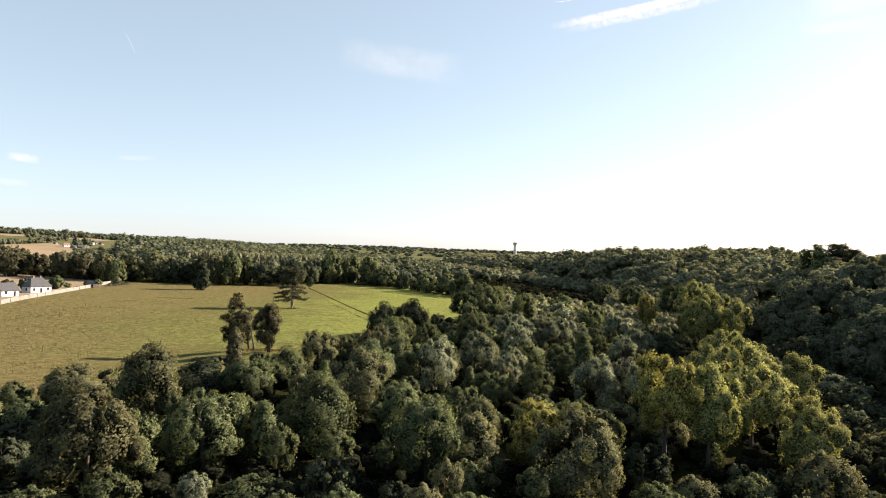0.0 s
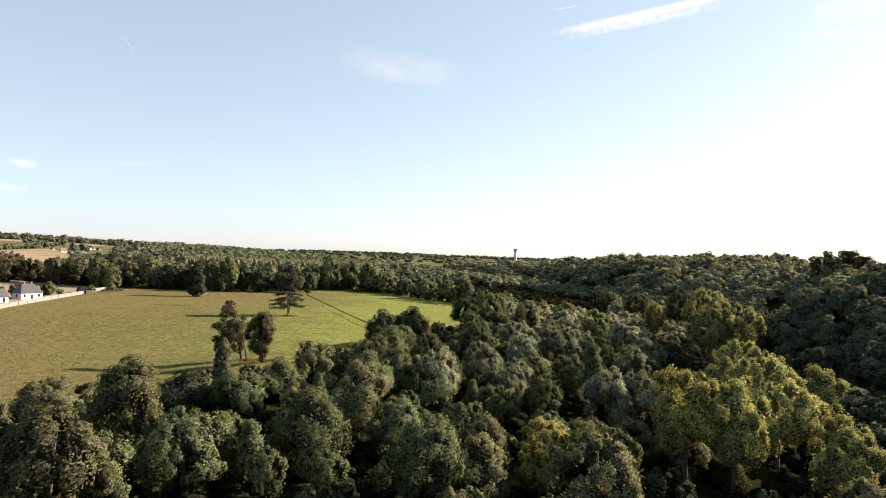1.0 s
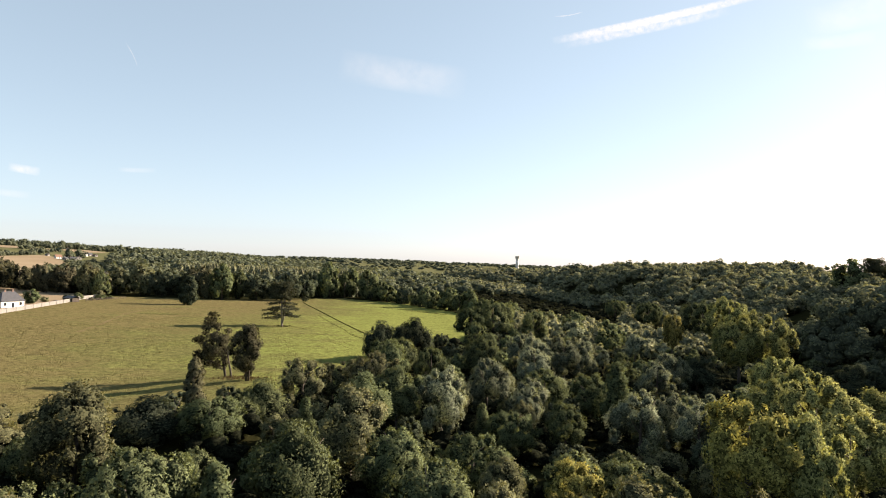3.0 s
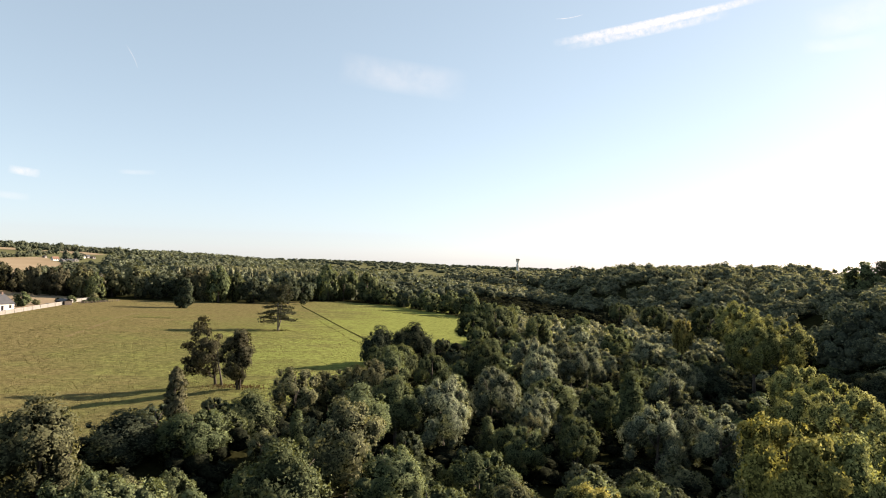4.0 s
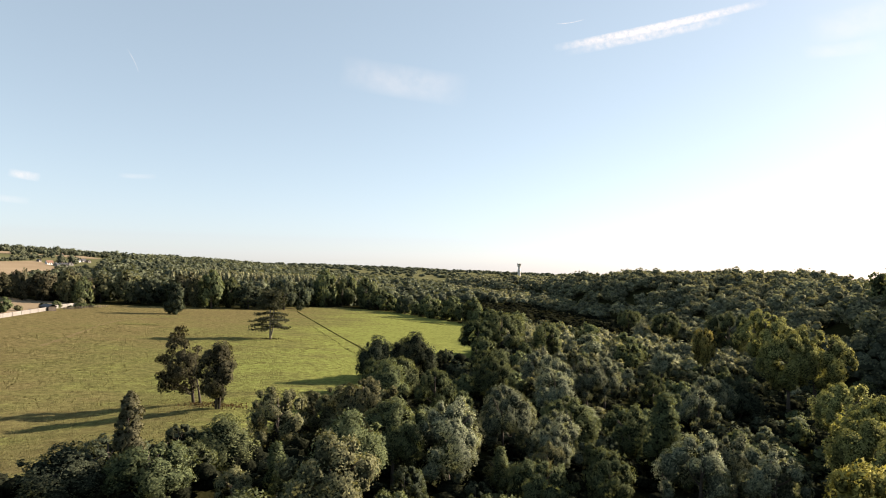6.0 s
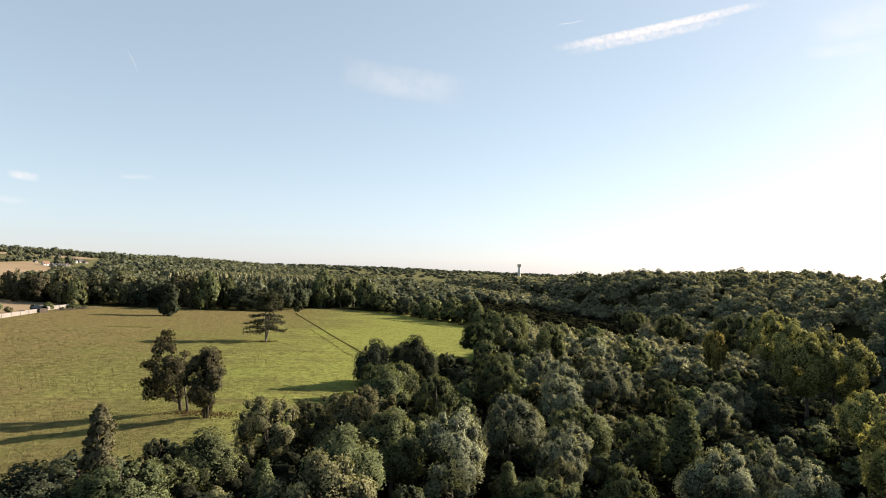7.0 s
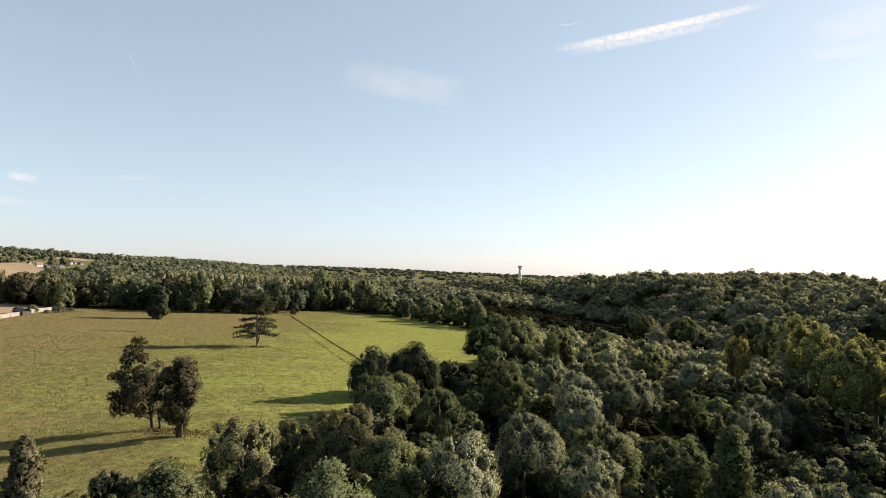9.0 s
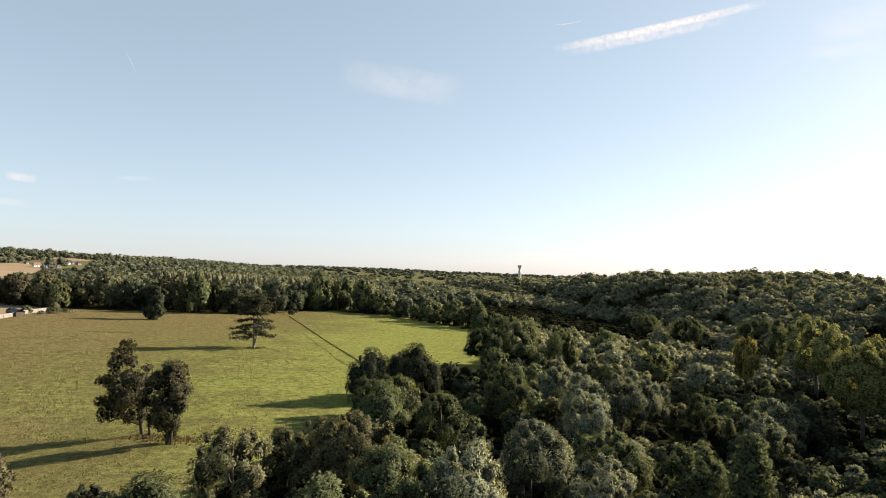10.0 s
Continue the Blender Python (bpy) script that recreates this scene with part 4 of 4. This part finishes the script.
def poplar(x, y, height, radius):
    rng = np.random.default_rng(35)
    root = new("poplar_tree")
    root.location = (x, y, hgt(x, y) - 0.1)
    v, f = merge(trunk_pieces(rng, height, 0.2, radius * 0.6, 5, 0.2))
    mesh_object("trunk", v, f, [M_BARK], root, None, True)
    cards, cs, rs = crown_cards(rng, radius, 0.8, height, "column", 50, 8000, 0.24, 0.6, 0.58, -0.4, 0.4)
    crown_mesh(root, M_DUSKY, [cards], [blob(c, r * 0.7, rng, 1.0, 5, 7) for c, r in list(zip(cs, rs))[::2]])
    return tagged(root, "slim dusky upright poplar at the edge of the meadow", "tree")


poplar(-37.3, 117.5, 13.1, 1.35)


def cedar(x, y, size=1.0, label="tall dark cedar with flat open tiers standing in the meadow"):
    """A tall two-stemmed cedar: wide flat tiers below, a dense dome above."""
    rng = np.random.default_rng(36)
    root = new("cedar_tree")
    root.scale = (size * 1.18, size * 1.18, size) if size < 1 else (1, 1, 1)
    root.location = (x, y, hgt(x, y) - 0.05)
    v, f = merge([tube([(0, 0, -0.4), (0, 0, 1.2), (-0.15, 0, 6), (-0.3, 0, 11), (-0.2, 0, 16.5)], [0.55, 0.38, 0.30, 0.22, 0.08], 9),
                  tube([(0.1, 0, 1.2), (0.75, 0.2, 3.5), (0.85, 0.3, 9), (0.9, 0.3, 14)], [0.30, 0.26, 0.20, 0.08], 8)])
    mesh_object("trunk", v, f, [M_PALEBARK], root, None, True)
    pieces, pos = [], []
    z = 4.6
    while z < 17.4:
        low = z < 10.2
        reach = float(np.interp(z, [4.6, 6.2, 8, 9.4, 11, 13, 15, 16.4, 17.4], [6.6, 7.4, 7.0, 5.6, 4.0, 4.9, 5.0, 4.2, 2.4]))
        count = 7 if low else 9
        for i in range(count):
            a = 6.28 * (i + rng.uniform(-0.38, 0.38)) / count + z * 1.7
            ln = reach * rng.uniform(0.62, 1.08)
            if low and math.sin(a) < -0.6 and i % 3:
                continue        # few low boughs on the shaded south side
            tip = np.array([ln * math.cos(a), ln * math.sin(a), z + rng.uniform(-0.7, 0.7) - (0.9 if low else -0.3)])
            start = np.array([0.2, 0, z - 0.3])
            pieces.append(tube([start, (start + tip) / 2 + np.array([0, 0, 0.35]), tip], [0.15, 0.1, 0.03], 4))
            for u in ((0.5, 0.68, 0.85, 1.0) if low else (0.3, 0.55, 0.8, 1.0)):
                c = start + (tip - start) * u
                rad = rng.uniform(0.8, 1.3)
                q = rng.normal(size=(34 if low else 30, 3)) * np.array([rad * 0.6, rad * 0.6, 0.24 if low else 0.3]) + c + np.array([0, 0, 0.2])
                pos.append(q)
        z += rng.uniform(1.0, 1.7) if low else rng.uniform(0.7, 1.2)
    pos = np.vstack(pos)
    nrm = unit(np.array([0, 0, 0.8]) + 0.5 * unit(pos - np.array([0, 0, 9.0])) + 0.4 * rng.normal(size=pos.shape))
    v, f = merge([leaf_cards(pos, nrm, rng, 0.44, 0.55)])
    mesh_object("crown", v, f, [M_CEDAR], root)
    v, f = merge(pieces)
    mesh_object("branches", v, f, [M_BARK], root, None, True)
    return tagged(root, label, "tree")


cedar(-72.0, 281)
cedar(171.8, 302, 0.86, "dark spreading cedar on the wooded crest")
cedar(179.2, 303, 0.64, "dark spreading cedar on the wooded crest")


crest = plant(KINDS["G"][0], 162.4, 302, 16.2, 6.6, 2.0, "broad green tree standing above the wooded crest")
crest.name = "crest_tree"


# ---- grass, tussocks and undergrowth ----
def tufts(name, places, mat, size, label, seed, fan=3):
    """Upright grass blades in little fans."""
    rng = np.random.default_rng(seed)
    p = np.repeat(np.array(places), fan, axis=0) + rng.normal(size=(len(places) * fan, 2)) * size * 0.35
    z = land(p[:, 0], p[:, 1])
    k = len(p)
    a = rng.uniform(0, 6.28, k)
    ln = size * rng.uniform(0.6, 1.4, k)
    side = np.stack([np.cos(a), np.sin(a), np.zeros(k)], 1) * (size * 0.32)
    tip = np.stack([rng.normal(size=k) * 0.3 * ln, rng.normal(size=k) * 0.3 * ln, ln], 1)
    base = np.stack([p[:, 0], p[:, 1], z], 1)
    v = np.stack([base - side, base + side, base + tip], 1).reshape(-1, 3)
    ob = mesh_object(name, v.tolist(), np.arange(k * 3).reshape(k, 3).tolist(), [mat])
    return tagged(ob, label, "grass", kind="stuff")


M_RUSH = leaf_material("rush_blade", (0.032, 0.038, 0.015), (0.070, 0.076, 0.030), 0.3)
M_DRYWEED = leaf_material("dry_weed", (0.040, 0.028, 0.014), (0.085, 0.058, 0.030), 0.3)


def along(points, count, seed, wide):
    rng = np.random.default_rng(seed)
    u = rng.uniform(0, len(points) - 1.001, count)
    k = u.astype(int)
    q = np.array(points, float)
    p = q[k] + (q[k + 1] - q[k]) * (u - k)[:, None]
    return p + rng.normal(size=p.shape) * wide


def faint_path(points, wide, label):
    """A worn strip of dry grass, a little above the turf."""
    q = np.array(points, float)
    v, f = [], []
    for k in range(len(q) - 1):
        for u in np.linspace(0, 1, 8, endpoint=k == len(q) - 2):
            p = q[k] + (q[k + 1] - q[k]) * u
            w = wide * (0.75 + 0.35 * math.sin(7.1 * len(v)))
            v += [(p[0] - w / 2, p[1] + 0.2 * w, hgt(p[0] - w / 2, p[1] + 0.2 * w) + 0.06), (p[0] + w / 2, p[1] - 0.2 * w, hgt(p[0] + w / 2, p[1] - 0.2 * w) + 0.06)]
    f = [(2 * k, 2 * k + 1, 2 * k + 3, 2 * k + 2) for k in range(len(v) // 2 - 1)]
    return tagged(mesh_object("path", v, f, [M_TRACK], None, None, True), label, "path", kind="structure")


faint_path([(-128, 236), (-132, 256), (-138, 276), (-145, 297), (-149, 318)], 2.4, "faint worn track of dry tan grass")
faint_path([(-149, 318), (-146, 333), (-136, 341), (-118, 346)], 1.8, "faint worn track of dry tan grass")
tufts("undergrowth", along([(-141, 303), (-133, 305), (-127, 306)], 260, 91, 1.5), M_RUSH, 0.13, "low dark patch of rank weeds in the meadow", 92)
DITCH = [(-100, 424), (-93, 406), (-74, 360), (-55, 313), (-36, 268), (-27, 246)]
tufts("ditch_rushes", along(DITCH, 1100, 83, 0.14), M_RUSH, 0.34, "dark line of rank rushes along the meadow's ditch", 84)
tufts("ditch_rushes", along([(-52, 420), (-30, 402), (-9, 385)], 220, 85, 0.4), M_RUSH, 0.36, "faint line of rank grass in the meadow", 86)
tufts("ditch_rushes", along([(-72, 342), (-57, 305), (-41, 266), (-33, 249)], 210, 95, 0.5), M_RUSH, 0.22, "faint line of ranker grass beside the ditch", 96)
tufts("undergrowth", along([(-53, 171), (-47, 168.5), (-42, 168)], 150, 87, 1.2), M_DRYWEED, 0.34, "russet dry weeds round the parkland trees' feet", 88)
tufts("undergrowth", along([(-73, 281), (-71, 281.5)], 110, 89, 1.1), M_RUSH, 0.36, "rank dark grass round the cedar's foot", 90)
rng_tuft = np.random.default_rng(93)
TUSSOCKS = np.stack([rng_tuft.uniform(-150, -20, 15000), 105 + 190 * rng_tuft.uniform(0, 1, 15000) ** 1.6], 1)
TUSSOCKS = TUSSOCKS[inside(TUSSOCKS[:, 0], TUSSOCKS[:, 1], MEADOW) & (TUSSOCKS[:, 0] > -0.62 * TUSSOCKS[:, 1] - 18)
                    & (np.sin(TUSSOCKS[:, 0] * 0.31 + 2 * np.sin(TUSSOCKS[:, 1] * 0.11)) + np.sin(TUSSOCKS[:, 1] * 0.23) > -0.6)]
M_TUSSOCK = leaf_material("tussock_blade", (0.072, 0.068, 0.026), (0.120, 0.116, 0.042), 0.25)
tufts("tussocks", TUSSOCKS, M_TUSSOCK, 0.22, "rough olive grass tussocks all over the meadow", 94, 2)
b = plant(KINDS["D"][0], -103, 438, 3.0, 1.9, 1.0, "small round bush at the ditch's end", category="bush")
b.name = "bush"


# ---- garden wall, houses, shed, fence ----
def run_box(a, b, thick, z_low, z_high, bevel=0.0):
    """An upright slab between two places of the plan, following the ground."""
    bm = bmesh.new()
    n = 12
    rows = []
    dx, dy = b[0] - a[0], b[1] - a[1]
    ln = math.hypot(dx, dy)
    ox, oy = -dy / ln * thick / 2, dx / ln * thick / 2
    for i in range(n + 1):
        x, y = a[0] + dx * i / n, a[1] + dy * i / n
        g = hgt(x, y)
        rows.append([bm.verts.new((x + sx * ox, y + sx * oy, g + z)) for sx, z in ((-1, z_low), (1, z_low), (1, z_high), (-1, z_high))])
    for p, q in zip(rows, rows[1:]):
        for k in range(4):
            bm.faces.new((p[k], p[(k + 1) % 4], q[(k + 1) % 4], q[k]))
    bm.faces.new(rows[0][::-1])
    bm.faces.new(rows[-1])
    bmesh.ops.recalc_face_normals(bm, faces=bm.faces[:])
    return bm


def garden_wall(a, b):
    root = new("garden_wall")
    part("masonry", run_box(a, b, 0.45, -0.3, 1.5), M_STONE, root)
    part("coping", run_box(a, b, 0.62, 1.5, 1.66), M_COPING, root, "pale coping stones")
    a, b = Vector(a), Vector(b)
    bays = max(3, int((b - a).length / 8))
    for i in range(bays + 1):
        u, half = i / bays, 0.3 / (b - a).length
        part("pier", run_box(a.lerp(b, u - half), a.lerp(b, u + half), 0.72, -0.3, 1.76), M_STONE, root, "squat masonry pier")
    return tagged(root, "long pale rendered stone wall between garden and meadow", "wall", "garden walls")


garden_wall((-176.5, 246), (-198.5, 343))
garden_wall((-203, 352), (-209, 390))


def gable_bm(w, d, eaves, ridge, over=0.35, hip=0.0):
    """A roof shell over a body w by d, with its ridge along d; hip: how far the ends slope in."""
    bm = bmesh.new()
    x, y = w / 2 + over, d / 2 + over
    low = eaves - over * (ridge - eaves) / (w / 2)
    for dz in (0, 0.16):
        p = [bm.verts.new(q) for q in ((-x, -y, low + dz), (x, -y, low + dz), (x, y, low + dz), (-x, y, low + dz), (0, -y + hip, ridge + dz), (0, y - hip, ridge + dz))]
        bm.faces.new((p[0], p[4], p[5], p[3]))
        bm.faces.new((p[1], p[2], p[5], p[4]))
        if hip:
            bm.faces.new((p[0], p[1], p[4]))
            bm.faces.new((p[2], p[3], p[5]))
    bmesh.ops.recalc_face_normals(bm, faces=bm.faces[:])
    return bm


def body_bm(w, d, eaves, ridge, hip=False):
    bm = bmesh.new()
    x, y = w / 2, d / 2
    ring = [(-x, -y), (x, -y), (x, y), (-x, y)]
    lo = [bm.verts.new((*p, -0.6)) for p in ring]
    hi = [bm.verts.new((*p, eaves)) for p in ring]
    for k in range(4):
        bm.faces.new((lo[k], lo[(k + 1) % 4], hi[(k + 1) % 4], hi[k]))
    if not hip:
        a, b = bm.verts.new((0, -y, ridge - 0.05)), bm.verts.new((0, y, ridge - 0.05))
        bm.faces.new((hi[0], hi[1], a))
        bm.faces.new((hi[2], hi[3], b))
    bmesh.ops.recalc_face_normals(bm, faces=bm.faces[:])
    return bm


def window_on(wall, side, along_, z, w, h, reach):
    """A framed window on the east (side 1), west (-1) or south (0) face of a wall."""
    if side:
        f = box_bm(side * reach - 0.05, side * reach + 0.06, along_ - w / 2, along_ + w / 2, z, z + h)
        g = box_bm(side * reach - 0.05, side * reach + 0.075, along_ - w / 2 + 0.1, along_ + w / 2 - 0.1, z + 0.1, z + h - 0.1)
    else:
        f = box_bm(along_ - w / 2, along_ + w / 2, -reach - 0.06, -reach + 0.05, z, z + h)
        g = box_bm(along_ - w / 2 + 0.1, along_ + w / 2 - 0.1, -reach - 0.075, -reach + 0.05, z + 0.1, z + h - 0.1)
    win = part("window", f, M_TIMBER, wall)
    part("pane", g, M_GLASS, win)


def house(x, y, w, d, eaves, ridge, turn, label, roof=None, walls=None, hip=0.0, chimneys=1, windows=3, group="", name="house"):
    root = new(name)
    root.matrix_basis = pose(x, y, hgt(x, y), 0, 0, turn)
    part("wall", body_bm(w, d, eaves, ridge, hip > 0), walls or M_PLASTER, root)
    top = part("roof", gable_bm(w, d, eaves, ridge, 0.35, hip), roof or M_SLATE, root)
    for i in range(chimneys):
        yy = (d / 2 - hip - 0.6) * (1 if i else -1)
        stack = part("chimney", box_bm(-0.28, 0.28, yy - 0.38, yy + 0.38, ridge - 0.8, ridge + 0.9, 0.04), M_BRICK, top, "brick chimney stack")
    for i in range(windows):
        a = -d / 2 + d * (i + 0.5) / windows
        window_on(root, 1, a, 1.0 if i != 1 else 0.1, 1.0, 1.4 if i != 1 else 2.1, w / 2)
        window_on(root, -1, a, 1.0, 1.0, 1.4, w / 2)
    window_on(root, 0, 0, 1.0, 1.1, 1.4, d / 2)
    return tagged(root, label, "house", group)


house(-198.8, 300, 7.0, 9.6, 3.2, 6.9, -25, "white-rendered house with a dark hipped slate roof", hip=2.6, chimneys=2)
house(-195.5, 275, 6.0, 7.5, 2.8, 5.8, -20, "small white house with a grey slate roof behind the wall", windows=2)
VILLAGE = "houses of the far village"
for k, (x, y, w, d, e, r, turn) in enumerate([(-514, 818, 8, 11, 3.6, 7.5, -30), (-498, 806, 7, 9, 3.2, 6.2, 20), (-491, 812, 7, 10, 3.2, 6.2, -40), (-499, 836, 8, 13, 3.2, 5.6, 50),
                                           (-537, 913, 8, 11, 3.6, 7.4, 15), (-538, 926, 7, 10, 3.2, 6.2, -10), (-528, 922, 6, 12, 2.8, 4.8, 60), (-549, 850, 5, 7, 2.8, 5.0, 70),
                                           (-506, 826, 6, 12, 2.8, 4.8, 35), (-700, 1130, 8, 14, 3.6, 7.0, 30)]):
    w, d, e, r = 0.68 * w, 0.68 * d, 0.72 * e, 0.68 * r
    house(x, y, w, d, e, r, turn, ("distant white village house with a " if k % 4 == 0 else "distant grey-rendered village house with a ") + ("dark slate" if k % 3 else "brown tiled") + " roof",
          M_SLATE if k % 3 else M_TILE, M_PLASTER if k % 4 == 0 else M_COPING, group=VILLAGE)
house(-303, 556, 8, 11, 4.5, 8, 20, "pale farmhouse among the trees", M_SLATE, M_STONE)


def shed(x, y, turn):
    root = new("shed")
    root.matrix_basis = pose(x, y, hgt(x, y), 0, 0, turn)
    part("wall", box_bm(-1.8, 1.8, -3.6, 3.6, -0.4, 1.9, 0.03), M_BARK, root)
    part("roof", gable_bm(3.6, 7.2, 1.95, 2.9), M_SLATE, root)
    for i in range(3):
        part("door", box_bm(1.8, 1.86, -3.1 + 2.2 * i, -1.5 + 2.2 * i, 0.05, 1.7, 0.01), M_PALEBARK, root, "pale plank door")
    return tagged(root, "dark timber shed with pale doors beside the garden wall", "shed")


shed(-199.5, 346.5, 62)


def fence(a, b, count):
    root = new("fence")
    for i in range(count):
        u = i / (count - 1)
        x, y = a[0] + (b[0] - a[0]) * u, a[1] + (b[1] - a[1]) * u
        g = hgt(x, y)
        part("post", box_bm(x - 0.09, x + 0.09, y - 0.09, y + 0.09, g - 0.3, g + 1.35, 0.02), M_BARK, root)
    part("rail", run_box(a, b, 0.06, 0.95, 1.05), M_BARK, root)
    part("rail", run_box(a, b, 0.06, 0.45, 0.55), M_BARK, root)
    return tagged(root, "weathered post-and-rail fence at the meadow's corner", "fence")


fence((-196.5, 354), (-193, 386), 17)
for x, y, h, r, what in [(-204, 323, 6.5, 3.4, "G"), (-206, 303, 6.5, 3.0, "D"), (-209, 294, 6.0, 3.0, "D"), (-207, 336, 2.6, 1.8, "O"), (-197, 367, 2.6, 2.0, "G"),
                         (-199, 374, 2.4, 2.0, "G"), (-206, 362, 3.5, 2.4, "G"), (-204, 350, 3.3, 2.4, "D"), (-205, 381, 4.2, 2.4, "O"), (-198.5, 362, 1.6, 1.6, "G"), (-197.5, 378, 1.8, 2.2, "G")]:
    t = plant(KINDS[what][0], x, y, h, r, x, "rounded dark garden tree behind the wall" if h > 3 else "low clipped garden shrub", "garden trees", "tree" if h > 3 else "shrub")
    t.name = "garden_tree" if h > 3 else "garden_shrub"


# ---- water tower on the plateau ----
def water_tower(x, y, top):
    g = hgt(x, y)
    root = new("water_tower")
    root.location = (x, y, g)
    hh = top - g

    def lathe(rings, seg=20):
        v, f = [], []
        for z, r in rings:
            for i in range(seg):
                v.append((r * math.cos(6.28319 * i / seg), r * math.sin(6.28319 * i / seg), z))
        for k in range(len(rings) - 1):
            for i in range(seg):
                a, b = k * seg + i, k * seg + (i + 1) % seg
                f.append((a, b, b + seg, a + seg))
        f.append(tuple(range((len(rings) - 1) * seg, len(rings) * seg)))
        return v, f
    for name, rings in (("shaft", [(-1, 4.6), (hh * 0.5, 4.2), (hh - 15, 4.1)]), ("tank", [(hh - 15, 2.9), (hh - 11, 3.1), (hh - 6.5, 5.3), (hh - 0.8, 5.6), (hh - 0.8, 5.9), (hh, 5.9)])):
        v, f = lathe(rings)
        mesh_object(name, v, f, [M_CONCRETE], root, None, True)
    return tagged(root, "pale concrete water tower on the horizon", "tower")


water_tower(140, 1900, 54.5)


# ---- high thin clouds ----
def cloud_material(name, scale, cover, soft):
    m, n, l = material(name)
    tc = n.new("ShaderNodeTexCoord")
    sep = n.new("ShaderNodeSeparateXYZ")
    l.new(tc.outputs["Generated"], sep.inputs[0])

    def hump(sock):
        q = node(n, "ShaderNodeMapRange", **{"From Min": 0.0, "From Max": 1.0, "To Min": -1.0, "To Max": 1.0})
        l.new(sock, q.inputs[0])
        p = n.new("ShaderNodeMath")
        p.operation = "POWER"
        p.inputs[1].default_value = 2.0
        ab = n.new("ShaderNodeMath")
        ab.operation = "ABSOLUTE"
        l.new(q.outputs[0], ab.inputs[0])
        l.new(ab.outputs[0], p.inputs[0])
        r = n.new("ShaderNodeMath")
        r.operation = "SUBTRACT"
        r.inputs[0].default_value = 1.0
        l.new(p.outputs[0], r.inputs[1])
        return r.outputs[0]
    mul = n.new("ShaderNodeMath")
    mul.operation = "MULTIPLY"
    l.new(hump(sep.outputs[0]), mul.inputs[0])
    l.new(hump(sep.outputs[2]), mul.inputs[1])
    noi = node(n, "ShaderNodeTexNoise", Scale=scale, Detail=7.0, Roughness=0.6)
    l.new(tc.outputs["Object"], noi.inputs["Vector"])
    fac = n.new("ShaderNodeMath")
    fac.operation = "MULTIPLY"
    l.new(mul.outputs[0], fac.inputs[0])
    nr = node(n, "ShaderNodeMapRange", **{"From Min": 0.5 - soft, "From Max": 0.5 + soft, "To Min": 0.0, "To Max": cover})
    l.new(noi.outputs["Fac"], nr.inputs[0])
    l.new(nr.outputs[0], fac.inputs[1])
    # the white emission stands in for sunlight on the cloud
    tr, wh = n.new("ShaderNodeBsdfTransparent"), n.new("ShaderNodeEmission")
    wh.inputs[0].default_value = (1, 0.98, 0.95, 1)
    wh.inputs[1].default_value = 0.33
    mix = n.new("ShaderNodeMixShader")
    l.new(fac.outputs[0], mix.inputs[0])
    l.new(tr.outputs[0], mix.inputs[1])
    l.new(wh.outputs[0], mix.inputs[2])
    out = n.new("ShaderNodeOutputMaterial")
    l.new(mix.outputs[0], out.inputs[0])
    return m


def cloud(x0, z0, x1, z1, width, mat, label):
    """A thin cloud bank 4.6 km off, from one place of the sky to another."""
    ln = math.hypot(x1 - x0, z1 - z0)
    v, f = [], []
    n = 24
    for i in range(n + 1):
        u = i / n
        for k in (-1, 1):
            v.append((ln * (u - 0.5), 25 * math.sin(3.1 * u), k * width / 2))
    for i in range(n):
        f.append((2 * i, 2 * i + 2, 2 * i + 3, 2 * i + 1))
    ob = mesh_object("cloud", v, f, [mat], None, None, True)
    ob.matrix_basis = pose((x0 + x1) / 2, 4650, (z0 + z1) / 2, 0, -math.degrees(math.atan2(z1 - z0, x1 - x0)), 0)
    return tagged(ob, label, "cloud", kind="structure")


M_TRAIL = cloud_material("vapour_trail", 0.030, 1.5, 0.30)
M_FRINGE = cloud_material("trail_fringe", 0.022, 0.75, 0.22)
M_FAINT = cloud_material("faint_trail", 0.02, 0.4, 0.4)
M_PUFF = cloud_material("small_puff", 0.012, 0.8, 0.3)
M_WISP = cloud_material("thin_wisp", 0.006, 0.34, 0.35)
cloud(560, 1632, 2075, 1980, 64, M_TRAIL, "long white vapour trail in the sky")
cloud(640, 1612, 1820, 1868, 90, M_FRINGE, "ragged lower fringe of the vapour trail")
cloud(579, 1812, 786, 1846, 9, M_FRINGE, "short thin vapour trail in the sky")
cloud(-2550, 1616, -2454, 1433, 10, M_FAINT, "faint short vapour trail in the sky")
cloud(-971, 1462, -32, 1318, 260, M_WISP, "soft white wisp of high cloud")
cloud(2296, 1616, 2836, 1675, 110, M_WISP, "small white wisp of high cloud")
cloud(2335, 1761, 2990, 1924, 240, M_WISP, "faint spread wisp of high cloud")
cloud(-3410, 689, -3160, 650, 70, M_PUFF, "small low white cloud wisp")
cloud(-2584, 677, -2291, 673, 40, M_WISP, "small faint low cloud wisp")
cloud(-3528, 505, -3229, 476, 60, M_WISP, "small faint low cloud wisp")

# ---- the patterns are not part of the place ----
for pats in [*KINDS.values(), *FINE.values(), tuple(BIG.values())]:
    for t in pats:
        for o in list(t.children):
            bpy.data.objects.remove(o)
for name in list(FOOTPRINT):
    if name in bpy.data.objects:
        bpy.data.objects.remove(bpy.data.objects[name])
